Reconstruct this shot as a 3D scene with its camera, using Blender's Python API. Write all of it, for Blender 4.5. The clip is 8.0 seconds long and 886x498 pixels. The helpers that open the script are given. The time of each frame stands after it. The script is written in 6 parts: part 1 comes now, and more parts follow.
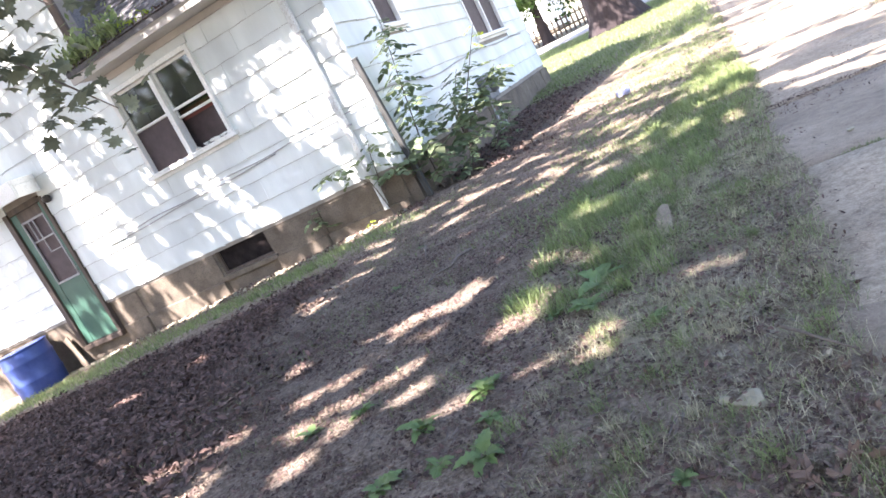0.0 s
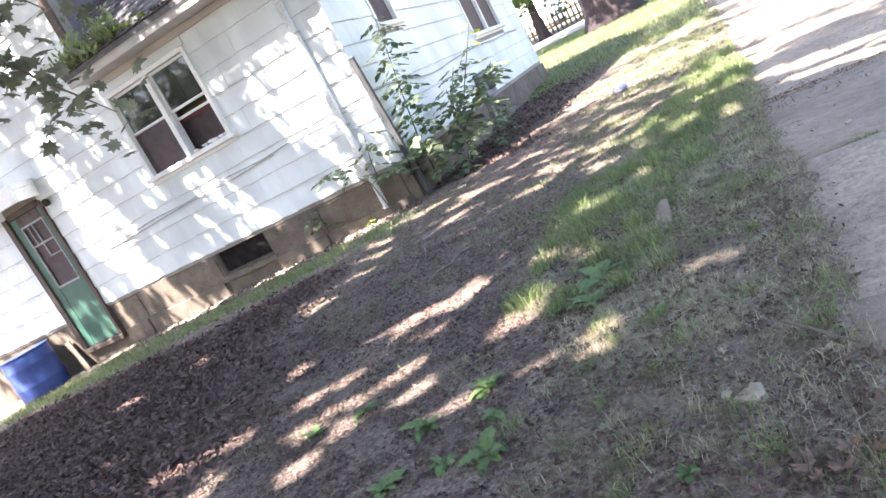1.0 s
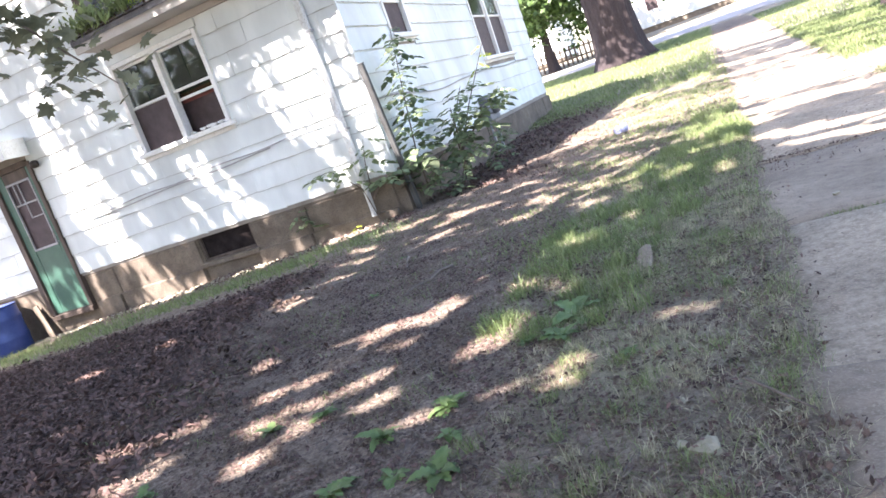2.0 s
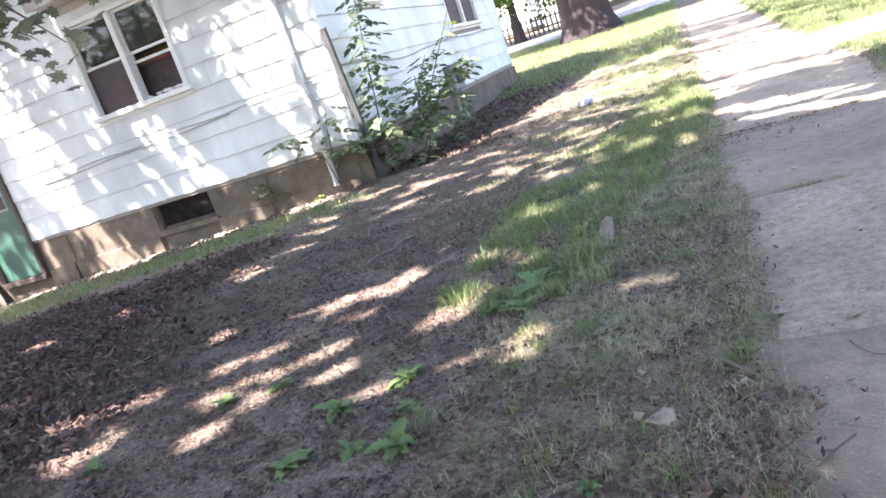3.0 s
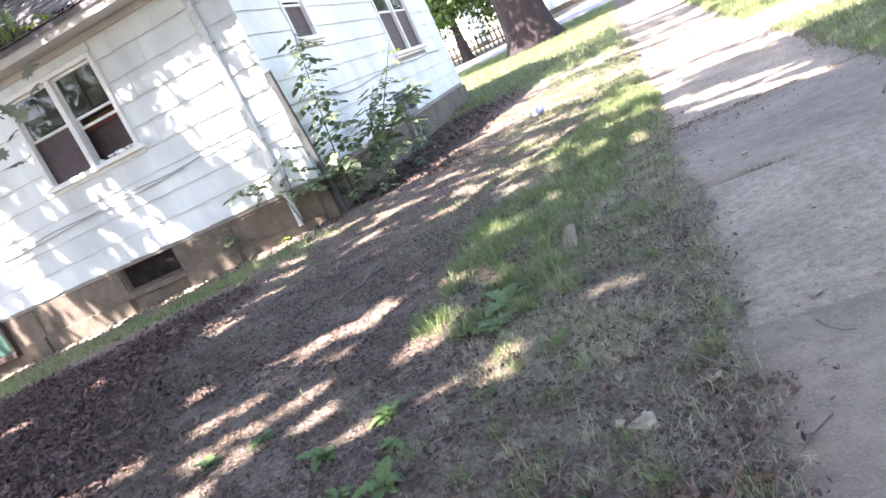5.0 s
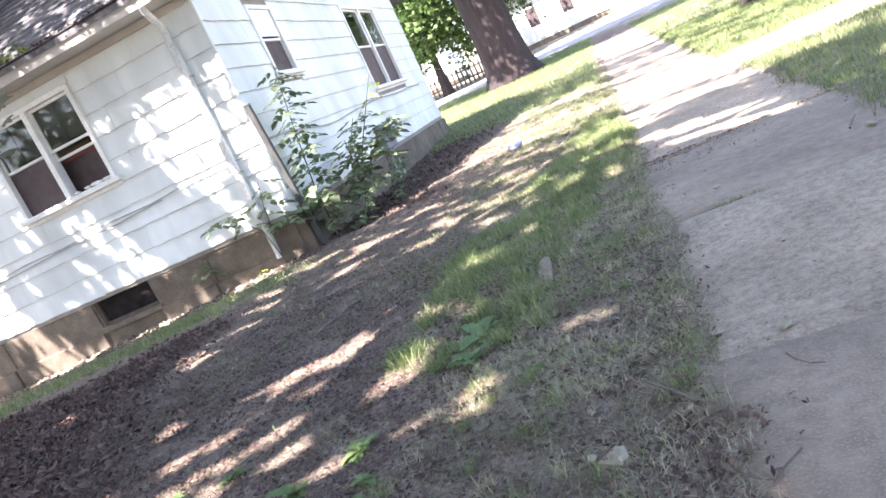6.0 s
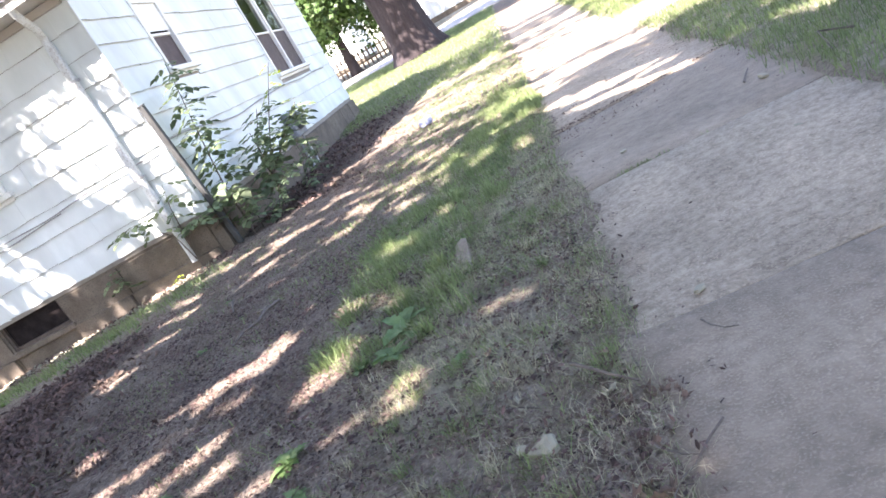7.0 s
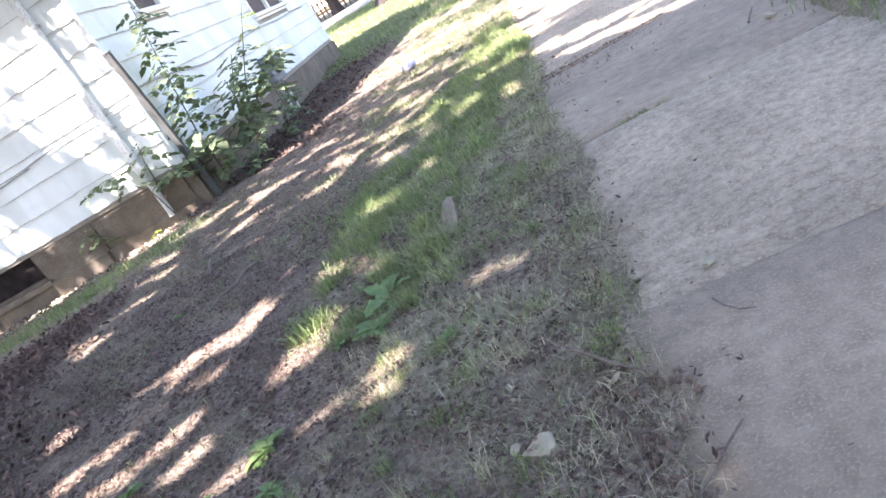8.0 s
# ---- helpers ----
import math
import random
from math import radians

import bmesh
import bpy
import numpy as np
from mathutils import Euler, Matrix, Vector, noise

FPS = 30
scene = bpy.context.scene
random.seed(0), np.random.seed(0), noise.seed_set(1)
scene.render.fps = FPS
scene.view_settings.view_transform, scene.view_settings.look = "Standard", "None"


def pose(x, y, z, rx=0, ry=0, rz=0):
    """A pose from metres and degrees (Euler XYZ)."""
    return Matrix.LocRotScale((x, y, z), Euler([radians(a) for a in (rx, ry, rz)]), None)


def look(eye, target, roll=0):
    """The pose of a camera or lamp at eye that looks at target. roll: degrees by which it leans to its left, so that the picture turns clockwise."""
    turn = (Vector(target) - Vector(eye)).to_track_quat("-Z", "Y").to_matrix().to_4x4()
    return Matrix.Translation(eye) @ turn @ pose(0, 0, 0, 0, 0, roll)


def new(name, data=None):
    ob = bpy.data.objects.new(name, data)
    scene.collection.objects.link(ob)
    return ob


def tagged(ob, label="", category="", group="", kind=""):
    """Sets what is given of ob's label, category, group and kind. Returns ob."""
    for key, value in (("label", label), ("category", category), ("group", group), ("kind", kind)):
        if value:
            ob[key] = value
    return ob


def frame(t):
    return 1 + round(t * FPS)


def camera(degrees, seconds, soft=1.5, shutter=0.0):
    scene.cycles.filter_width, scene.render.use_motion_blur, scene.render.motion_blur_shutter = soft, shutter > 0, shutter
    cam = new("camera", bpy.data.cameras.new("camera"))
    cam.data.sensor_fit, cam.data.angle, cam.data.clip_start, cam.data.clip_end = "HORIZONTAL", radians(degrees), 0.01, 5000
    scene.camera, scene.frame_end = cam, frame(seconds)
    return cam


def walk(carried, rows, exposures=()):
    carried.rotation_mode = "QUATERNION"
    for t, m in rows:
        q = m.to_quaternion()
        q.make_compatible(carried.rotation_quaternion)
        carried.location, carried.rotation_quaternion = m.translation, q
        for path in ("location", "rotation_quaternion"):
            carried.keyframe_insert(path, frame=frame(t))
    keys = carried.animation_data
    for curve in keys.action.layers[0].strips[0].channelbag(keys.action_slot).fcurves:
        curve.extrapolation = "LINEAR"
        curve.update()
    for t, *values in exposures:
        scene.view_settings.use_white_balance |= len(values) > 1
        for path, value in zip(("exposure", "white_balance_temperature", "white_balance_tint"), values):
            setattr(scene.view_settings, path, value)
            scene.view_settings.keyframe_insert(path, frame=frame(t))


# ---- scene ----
cam = camera(62.0, 8.0, 1.6)
PATH = [
    (0, (3.453, -7.377, 1.019), (2.613, -5.603, 0.636), -26.8),
    (0.5, (3.46, -7.377, 1.029), (2.644, -5.597, 0.625), -27.9),
    (1, (3.455, -7.383, 1.028), (2.614, -5.611, 0.638), -27.7),
    (1.2, (3.458, -7.386, 1.035), (2.634, -5.607, 0.643), -28.0),
    (2.3, (3.469, -7.383, 1.01), (2.69, -5.577, 0.649), -17.6),
    (2.5, (3.471, -7.368, 1.006), (2.707, -5.561, 0.619), -18.0),
    (3, (3.462, -7.345, 1.004), (2.74, -5.54, 0.535), -18.7),
    (3.5, (3.479, -7.361, 1.001), (2.734, -5.558, 0.561), -20.0),
    (4, (3.499, -7.352, 1.008), (2.79, -5.533, 0.573), -22.5),
    (4.5, (3.502, -7.345, 1.006), (2.805, -5.524, 0.562), -23.8),
    (4.7, (3.495, -7.328, 1.005), (2.821, -5.495, 0.573), -24.6),
    (5.8, (3.526, -7.303, 0.999), (2.91, -5.46, 0.525), -26.4),
    (6, (3.524, -7.301, 0.995), (2.955, -5.423, 0.611), -25.1),
    (6.5, (3.543, -7.259, 0.987), (3.035, -5.384, 0.512), -27.2),
    (7, (3.572, -7.203, 1.001), (3.153, -5.32, 0.473), -30.1),
    (7.5, (3.544, -7.105, 0.996), (3.018, -5.269, 0.405), -28.7),
    (8, (3.575, -6.974, 1.007), (3.115, -5.148, 0.332), -31.6),
]
walk(cam, [(t, look(eye, target, roll)) for t, eye, target, roll in PATH], [(0.0, 3.02, 6760.0, 22.2), (2.5, 2.94, 6760.0, 22.2), (3.5, 2.97, 6760.0, 22.2), (4.5, 3.02, 6760.0, 22.2), (6.5, 2.97, 6760.0, 22.2), (8.0, 3.10, 6760.0, 22.2)])

# ---- world, sun, exposure ----
SUN = Vector((-0.5, -1.0, 1.55)).normalized()      # towards the sun
world = bpy.data.worlds.new("sky")
scene.world = world
world.use_nodes = True
wn = world.node_tree.nodes
sky = wn.new("ShaderNodeTexSky")
sky.sky_type, sky.sun_disc = "NISHITA", False
sky.sun_elevation = math.asin(SUN.z)
sky.sun_rotation = math.atan2(SUN.x, SUN.y)
sky.air_density, sky.dust_density = 1.0, 1.5
wn["Background"].inputs["Strength"].default_value = 0.124
world.node_tree.links.new(sky.outputs["Color"], wn["Background"].inputs["Color"])
sun_data = bpy.data.lights.new("sun", "SUN")
sun_data.energy, sun_data.angle, sun_data.color = 5.0, radians(0.53), (1.0, 0.955, 0.89)
sun = new("sun", sun_data)
sun.matrix_world = look(SUN * 40, (0, 0, 0))


# ---- materials ----
def mat(name, a, b, scale=8.0, rough=0.8, bump=0.3, fine=60.0, c=None, big=0.8, metallic=0.0, vary=0.0, island=0.0, stretch=(1, 1, 1), spec=0.4, bumpd=0.01, trans=0.0, swing=0.15):
    """Two-scale procedural surface: broad stains between a and b, fine grain c, relief."""
    m = bpy.data.materials.new(name)
    m.use_nodes = True
    n, l = m.node_tree.nodes, m.node_tree.links
    bs = n["Principled BSDF"]
    geo = n.new("ShaderNodeNewGeometry")
    mp = n.new("ShaderNodeMapping")
    mp.inputs["Scale"].default_value = stretch
    l.new(geo.outputs["Position"], mp.inputs["Vector"])
    n1 = n.new("ShaderNodeTexNoise")
    n1.inputs["Scale"].default_value, n1.inputs["Detail"].default_value = scale, 8
    n1.inputs["Roughness"].default_value = 0.65
    n2 = n.new("ShaderNodeTexNoise")
    n2.inputs["Scale"].default_value, n2.inputs["Detail"].default_value = fine, 5
    n3 = n.new("ShaderNodeTexNoise")
    n3.inputs["Scale"].default_value, n3.inputs["Detail"].default_value = big, 3
    for t in (n1, n2, n3):
        l.new(mp.outputs["Vector"], t.inputs["Vector"])
    ramp = n.new("ShaderNodeValToRGB")
    ramp.color_ramp.elements[0].position, ramp.color_ramp.elements[1].position = 0.32, 0.68
    ramp.color_ramp.elements[0].color, ramp.color_ramp.elements[1].color = (*a, 1), (*b, 1)
    l.new(n1.outputs["Fac"], ramp.inputs["Fac"])
    out = ramp.outputs["Color"]
    if c:
        r2 = n.new("ShaderNodeMapRange")
        r2.inputs["From Min"].default_value, r2.inputs["From Max"].default_value = 0.5, 0.72
        l.new(n2.outputs["Fac"], r2.inputs["Value"])
        mx = n.new("ShaderNodeMix")
        mx.data_type = "RGBA"
        mx.inputs["B"].default_value = (*c, 1)
        l.new(r2.outputs["Result"], mx.inputs["Factor"])
        l.new(out, mx.inputs["A"])
        out = mx.outputs["Result"]
    hs = n.new("ShaderNodeHueSaturation")
    val = n.new("ShaderNodeMapRange")
    val.inputs["From Min"].default_value, val.inputs["From Max"].default_value = 0.3, 0.7
    val.inputs["To Min"].default_value, val.inputs["To Max"].default_value = 1 - swing, 1 + swing
    l.new(n3.outputs["Fac"], val.inputs["Value"])
    v = val.outputs["Result"]
    for amount, source in ((vary, "o"), (island, "i")):
        if amount:
            if source == "o":
                src = n.new("ShaderNodeObjectInfo").outputs["Random"]
            else:
                src = geo.outputs["Random Per Island"]
            k = n.new("ShaderNodeMapRange")
            k.inputs["To Min"].default_value, k.inputs["To Max"].default_value = 1 - amount, 1 + amount
            l.new(src, k.inputs["Value"])
            mu = n.new("ShaderNodeMath")
            mu.operation = "MULTIPLY"
            l.new(v, mu.inputs[0])
            l.new(k.outputs["Result"], mu.inputs[1])
            v = mu.outputs["Value"]
    l.new(v, hs.inputs["Value"])
    l.new(out, hs.inputs["Color"])
    l.new(hs.outputs["Color"], bs.inputs["Base Color"])
    bs.inputs["Roughness"].default_value, bs.inputs["Metallic"].default_value = rough, metallic
    bs.inputs["Specular IOR Level"].default_value = spec
    if trans:
        tr = n.new("ShaderNodeBsdfTranslucent")
        l.new(hs.outputs["Color"], tr.inputs["Color"])
        ms = n.new("ShaderNodeMixShader")
        ms.inputs["Fac"].default_value = trans
        l.new(bs.outputs["BSDF"], ms.inputs[1])
        l.new(tr.outputs["BSDF"], ms.inputs[2])
        l.new(ms.outputs["Shader"], n["Material Output"].inputs["Surface"])
    if bump:
        bp = n.new("ShaderNodeBump")
        bp.inputs["Strength"].default_value, bp.inputs["Distance"].default_value = bump, bumpd
        ad = n.new("ShaderNodeMath")
        l.new(n1.outputs["Fac"], ad.inputs[0])
        l.new(n2.outputs["Fac"], ad.inputs[1])
        l.new(ad.outputs["Value"], bp.inputs["Height"])
        l.new(bp.outputs["Normal"], bs.inputs["Normal"])
    return m


def glass_mat():
    m = bpy.data.materials.new("window_glass")
    m.use_nodes = True
    n, l = m.node_tree.nodes, m.node_tree.links
    tr, gl, mx, fr = n.new("ShaderNodeBsdfTransparent"), n.new("ShaderNodeBsdfGlossy"), n.new("ShaderNodeMixShader"), n.new("ShaderNodeLayerWeight")
    tr.inputs["Color"].default_value = (0.75, 0.78, 0.76, 1)
    gl.inputs["Roughness"].default_value = 0.03
    fr.inputs["Blend"].default_value = 0.5
    pw, ma = n.new("ShaderNodeMath"), n.new("ShaderNodeMath")
    pw.operation, ma.operation = "POWER", "MULTIPLY_ADD"
    pw.inputs[1].default_value = 4.0
    ma.inputs[1].default_value, ma.inputs[2].default_value = 0.32, 0.04
    l.new(fr.outputs["Facing"], pw.inputs[0])
    l.new(pw.outputs["Value"], ma.inputs[0])
    l.new(ma.outputs["Value"], mx.inputs["Fac"])
    l.new(tr.outputs["BSDF"], mx.inputs[1])
    l.new(gl.outputs["BSDF"], mx.inputs[2])
    l.new(mx.outputs["Shader"], n["Material Output"].inputs["Surface"])
    return m


M_SIDING = mat("white_painted_shingle", (0.585, 0.645, 0.642), (0.66, 0.712, 0.71), 2.0, 0.62, 0.15, 45, vary=0.03, stretch=(2, 2, 0.8), bumpd=0.002)
# Dark lip colour paints the shadow line under each siding course.
M_EDGE = mat("shade_line_shingle_edge", (0.20, 0.21, 0.205), (0.46, 0.48, 0.47), 7.0, 0.85, 0.3, 50)
M_BACK = mat("wall_sheathing", (0.22, 0.2, 0.18), (0.3, 0.28, 0.25), 6)
M_TRIM = mat("weathered_white_trim", (0.70, 0.72, 0.70), (0.8, 0.815, 0.80), 7, 0.6, 0.3, 50, c=(0.62, 0.62, 0.59), bumpd=0.004)
M_PIPE = mat("chipped_white_downspout", (0.48, 0.51, 0.51), (0.64, 0.67, 0.66), 9, 0.6, 0.25, 60, c=(0.36, 0.35, 0.33))
M_SOFFIT = mat("white_painted_soffit", (0.38, 0.365, 0.345), (0.50, 0.485, 0.46), 2, 0.7, 0.2, 40)
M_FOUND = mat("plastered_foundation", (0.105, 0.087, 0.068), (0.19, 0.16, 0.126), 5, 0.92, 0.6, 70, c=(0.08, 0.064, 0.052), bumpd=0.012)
M_DARK = mat("dark_interior", (0.10, 0.075, 0.08), (0.16, 0.12, 0.125), 3, 0.9, 0)
M_GLASS = glass_mat()
M_SCREEN = mat("dusty_insect_screen", (0.055, 0.04, 0.043), (0.09, 0.068, 0.072), 9, 0.7, 0.1, 300)
M_SHADE = mat("drawn_grey_shade", (0.105, 0.092, 0.088), (0.15, 0.135, 0.128), 6, 0.8, 0.1, 120)
M_CELLAR = mat("unlit_cellar_black", (0.012, 0.010, 0.010), (0.03, 0.025, 0.025), 9, 0.95, 0.1, 200, spec=0.05)
M_BOUGH = mat("shaded_maple_leaf", (0.12, 0.13, 0.088), (0.20, 0.215, 0.145), 9, 0.6, 0, vary=0.35, trans=0.45)
M_BROWN = mat("dark_brown_wood", (0.055, 0.042, 0.035), (0.11, 0.085, 0.07), 12, 0.7, 0.4, 80, stretch=(1, 1, 0.2))
M_GREEN = mat("green_painted_panel", (0.035, 0.098, 0.075), (0.055, 0.132, 0.10), 5, 0.5, 0.2, 70, c=(0.03, 0.10, 0.07))
M_BLUE = mat("blue_plastic", (0.035, 0.07, 0.25), (0.06, 0.105, 0.33), 6, 0.42, 0.1, 90)
M_ROOF = mat("grey_asphalt_shingle", (0.07, 0.07, 0.078), (0.17, 0.17, 0.185), 10, 0.95, 0.6, 160, c=(0.24, 0.24, 0.26), island=0.3)
M_METAL = mat("galvanised_metal", (0.30, 0.32, 0.34), (0.42, 0.44, 0.46), 14, 0.42, 0.15, 90, metallic=0.6)
M_POST = mat("weathered_grey_post", (0.045, 0.048, 0.048), (0.09, 0.095, 0.095), 18, 0.85, 0.5, 90, stretch=(1, 1, 0.15))
M_CABLE = mat("grey_cable", (0.25, 0.26, 0.27), (0.4, 0.41, 0.42), 20, 0.6, 0.1)
M_CONC = mat("worn_concrete", (0.225, 0.184, 0.136), (0.455, 0.38, 0.288), 24, 0.9, 1.0, 95, c=(0.485, 0.406, 0.312), big=2.2, vary=0.08, bumpd=0.015, swing=0.2)
M_SMOOTH = mat("smooth_stained_concrete", (0.185, 0.15, 0.112), (0.305, 0.251, 0.192), 16.0, 0.85, 0.8, 130, c=(0.335, 0.277, 0.213), big=1.8, bumpd=0.007, swing=0.22)
M_STREET = mat("pale_street_concrete", (0.28, 0.265, 0.25), (0.38, 0.365, 0.345), 1.5, 0.9, 0.3, 40)
M_LEAF = mat("green_maple_leaf", (0.03, 0.07, 0.018), (0.075, 0.13, 0.028), 6, 0.5, 0, island=0.35, trans=0.25)
M_SAP = mat("sapling_leaf", (0.115, 0.165, 0.09), (0.19, 0.245, 0.135), 7, 0.8, 0, island=0.35, vary=0.25, trans=0.4)
M_WEED = mat("broad_weed_leaf", (0.085, 0.155, 0.055), (0.17, 0.25, 0.095), 14, 0.5, 0.3, 80, vary=0.25, trans=0.25)
M_YELLOW = mat("fresh_yellow_leaf", (0.22, 0.32, 0.015), (0.34, 0.43, 0.03), 9, 0.6, 0, trans=0.2)
M_GRASS = mat("green_grass_blade", (0.128, 0.182, 0.07), (0.25, 0.305, 0.135), 3, 0.55, 0, island=0.4, trans=0.3)
M_DRY = mat("dry_grass_blade", (0.27, 0.26, 0.165), (0.50, 0.465, 0.325), 6, 0.7, 0, island=0.4, trans=0.2)
M_LITTER = mat("dead_leaf", (0.05, 0.03, 0.027), (0.152, 0.098, 0.083), 9, 0.75, 0.2, 60, island=0.6, trans=0.1)
M_TANLEAF = mat("tan_dead_leaf", (0.10, 0.068, 0.054), (0.205, 0.145, 0.11), 12, 0.75, 0.2, 60, vary=0.3, trans=0.1)
M_TWIG = mat("bare_twig", (0.075, 0.06, 0.05), (0.15, 0.125, 0.105), 25, 0.85, 0.3)
M_BARK = mat("furrowed_bark", (0.024, 0.018, 0.019), (0.046, 0.036, 0.037), 9, 0.95, 0.9, 50, c=(0.054, 0.044, 0.044), stretch=(1, 1, 0.22), bumpd=0.03)
M_PAPER = mat("pale_limestone", (0.24, 0.225, 0.165), (0.36, 0.335, 0.25), 14, 0.85, 0.4, 90)
M_CUP = mat("blue_white_plastic", (0.16, 0.20, 0.46), (0.52, 0.56, 0.72), 28, 0.4, 0)
M_FENCE = mat("brown_fence_wood", (0.10, 0.07, 0.05), (0.19, 0.14, 0.10), 9, 0.8, 0.3, stretch=(1, 1, 0.3))
M_RED = mat("red_brown_paint", (0.16, 0.05, 0.045), (0.23, 0.08, 0.07), 5, 0.7, 0.2)
M_METER = mat("dull_grey_meter_paint", (0.13, 0.145, 0.16), (0.22, 0.235, 0.25), 10, 0.7, 0.1, 80)
M_LAMP = mat("dark_bronze_metal", (0.03, 0.025, 0.022), (0.07, 0.06, 0.05), 20, 0.45, 0.1, metallic=0.5)


def ground_mat():
    m = bpy.data.materials.new("yard_soil")
    m.use_nodes = True
    n, l = m.node_tree.nodes, m.node_tree.links
    bs = n["Principled BSDF"]
    geo = n.new("ShaderNodeNewGeometry")

    def tex(scale, detail=8, rough=0.6):
        t = n.new("ShaderNodeTexNoise")
        t.inputs["Scale"].default_value, t.inputs["Detail"].default_value, t.inputs["Roughness"].default_value = scale, detail, rough
        l.new(geo.outputs["Position"], t.inputs["Vector"])
        return t.outputs["Fac"]

    def ramp(f, a, b, p=0.35, q=0.65):
        r = n.new("ShaderNodeValToRGB")
        r.color_ramp.elements[0].position, r.color_ramp.elements[1].position = p, q
        r.color_ramp.elements[0].color, r.color_ramp.elements[1].color = (*a, 1), (*b, 1)
        l.new(f, r.inputs["Fac"])
        return r.outputs["Color"]

    def mix(f, a, b):
        x = n.new("ShaderNodeMix")
        x.data_type = "RGBA"
        l.new(f, x.inputs["Factor"])
        l.new(a, x.inputs["A"])
        l.new(b, x.inputs["B"])
        return x.outputs["Result"]

    def attr(name):
        x = n.new("ShaderNodeAttribute")
        x.attribute_name = name
        return x.outputs["Fac"]

    soil = ramp(tex(5), (0.165, 0.127, 0.10), (0.34, 0.281, 0.228))
    crumbs = ramp(tex(55, 4), (0.085, 0.063, 0.05), (0.415, 0.347, 0.28), 0.38, 0.66)
    f = n.new("ShaderNodeValue")
    f.outputs[0].default_value = 0.55
    soil = mix(f.outputs[0], soil, crumbs)
    litter = ramp(tex(38, 6), (0.038, 0.024, 0.021), (0.10, 0.068, 0.058))
    turf = ramp(tex(26, 6), (0.17, 0.15, 0.108), (0.395, 0.362, 0.28))
    col = mix(attr("litter"), soil, litter)
    col = mix(attr("turf"), col, turf)
    l.new(col, bs.inputs["Base Color"])
    bs.inputs["Roughness"].default_value = 0.95
    bs.inputs["Specular IOR Level"].default_value = 0.2
    bp = n.new("ShaderNodeBump")
    bp.inputs["Strength"].default_value, bp.inputs["Distance"].default_value = 1.0, 0.045
    ad = n.new("ShaderNodeMath")
    l.new(tex(9), ad.inputs[0])
    l.new(tex(60, 4), ad.inputs[1])
    l.new(ad.outputs["Value"], bp.inputs["Height"])
    l.new(bp.outputs["Normal"], bs.inputs["Normal"])
    return m


M_GROUND = ground_mat()


# ---- building helpers ----
def part(name, bm, material, parent=None, label="", smooth=False):
    me = bpy.data.meshes.new(name)
    bm.to_mesh(me)
    bm.free()
    me.materials.append(material)
    if smooth:
        for p in me.polygons:
            p.use_smooth = True
    ob = new(name, me)
    ob.parent = parent
    if label:
        ob["label"] = label
    return ob


def arrays(name, verts, faces, material, parent=None, smooth=False):
    """One mesh from arrays of corners and of faces with equal corner counts."""
    verts, faces = np.asarray(verts, dtype=np.float32), np.asarray(faces, dtype=np.int32)
    me = bpy.data.meshes.new(name)
    k = faces.shape[1]
    me.vertices.add(len(verts))
    me.vertices.foreach_set("co", verts.ravel())
    me.loops.add(faces.size)
    me.loops.foreach_set("vertex_index", faces.ravel())
    me.polygons.add(len(faces))
    me.polygons.foreach_set("loop_start", np.arange(0, faces.size, k, dtype=np.int32))
    me.polygons.foreach_set("loop_total", np.full(len(faces), k, dtype=np.int32))
    me.update(calc_edges=True)
    me.validate()
    if smooth:
        me.polygons.foreach_set("use_smooth", np.ones(len(faces), dtype=bool))
    me.materials.append(material)
    ob = new(name, me)
    ob.parent = parent
    return ob


def box(bm, x0, x1, y0, y1, z0, z1, bevel=0.0, turn=None):
    r = bmesh.ops.create_cube(bm, size=1)
    vs = r["verts"]
    bmesh.ops.scale(bm, verts=vs, vec=(x1 - x0, y1 - y0, z1 - z0))
    if bevel:
        es = list({e for v in vs for e in v.link_edges})
        q = bmesh.ops.bevel(bm, geom=es, offset=bevel, segments=1, affect="EDGES")
        vs = list({v for f in q["faces"] for v in f.verts} | {v for v in vs if v.is_valid})
    if turn is not None:
        bmesh.ops.transform(bm, matrix=turn, verts=vs)
    bmesh.ops.translate(bm, verts=vs, vec=((x0 + x1) / 2, (y0 + y1) / 2, (z0 + z1) / 2))
    return bm


def boxed(name, dims, material, parent=None, bevel=0.004, label="", turn=None):
    return part(name, box(bmesh.new(), *dims, bevel=bevel, turn=turn), material, parent, label)


def tube(pts, radii, sides=8, wobble=0.0, seed=0):
    """A tapered tube along points."""
    rnd = random.Random(seed)
    bm = bmesh.new()
    rings = []
    pts = [Vector(p) for p in pts]
    for i, p in enumerate(pts):
        d = (pts[min(i + 1, len(pts) - 1)] - pts[max(i - 1, 0)]).normalized()
        q = d.to_track_quat("Z", "Y")
        ring = []
        for k in range(sides):
            a = 2 * math.pi * k / sides
            r = radii[i] * (1 + rnd.uniform(-wobble, wobble))
            ring.append(bm.verts.new(p + q @ Vector((math.cos(a) * r, math.sin(a) * r, 0))))
        rings.append(ring)
    for a, b in zip(rings, rings[1:]):
        for k in range(sides):
            bm.faces.new((a[k], a[(k + 1) % sides], b[(k + 1) % sides], b[k]))
    bm.faces.new(rings[0][::-1])
    bm.faces.new(rings[-1])
    return bm


def empty(name, at=(0, 0, 0), label="", category="", group=""):
    e = new(name)
    e.empty_display_size = 0.1
    e.location = at
    return tagged(e, label, category, group)


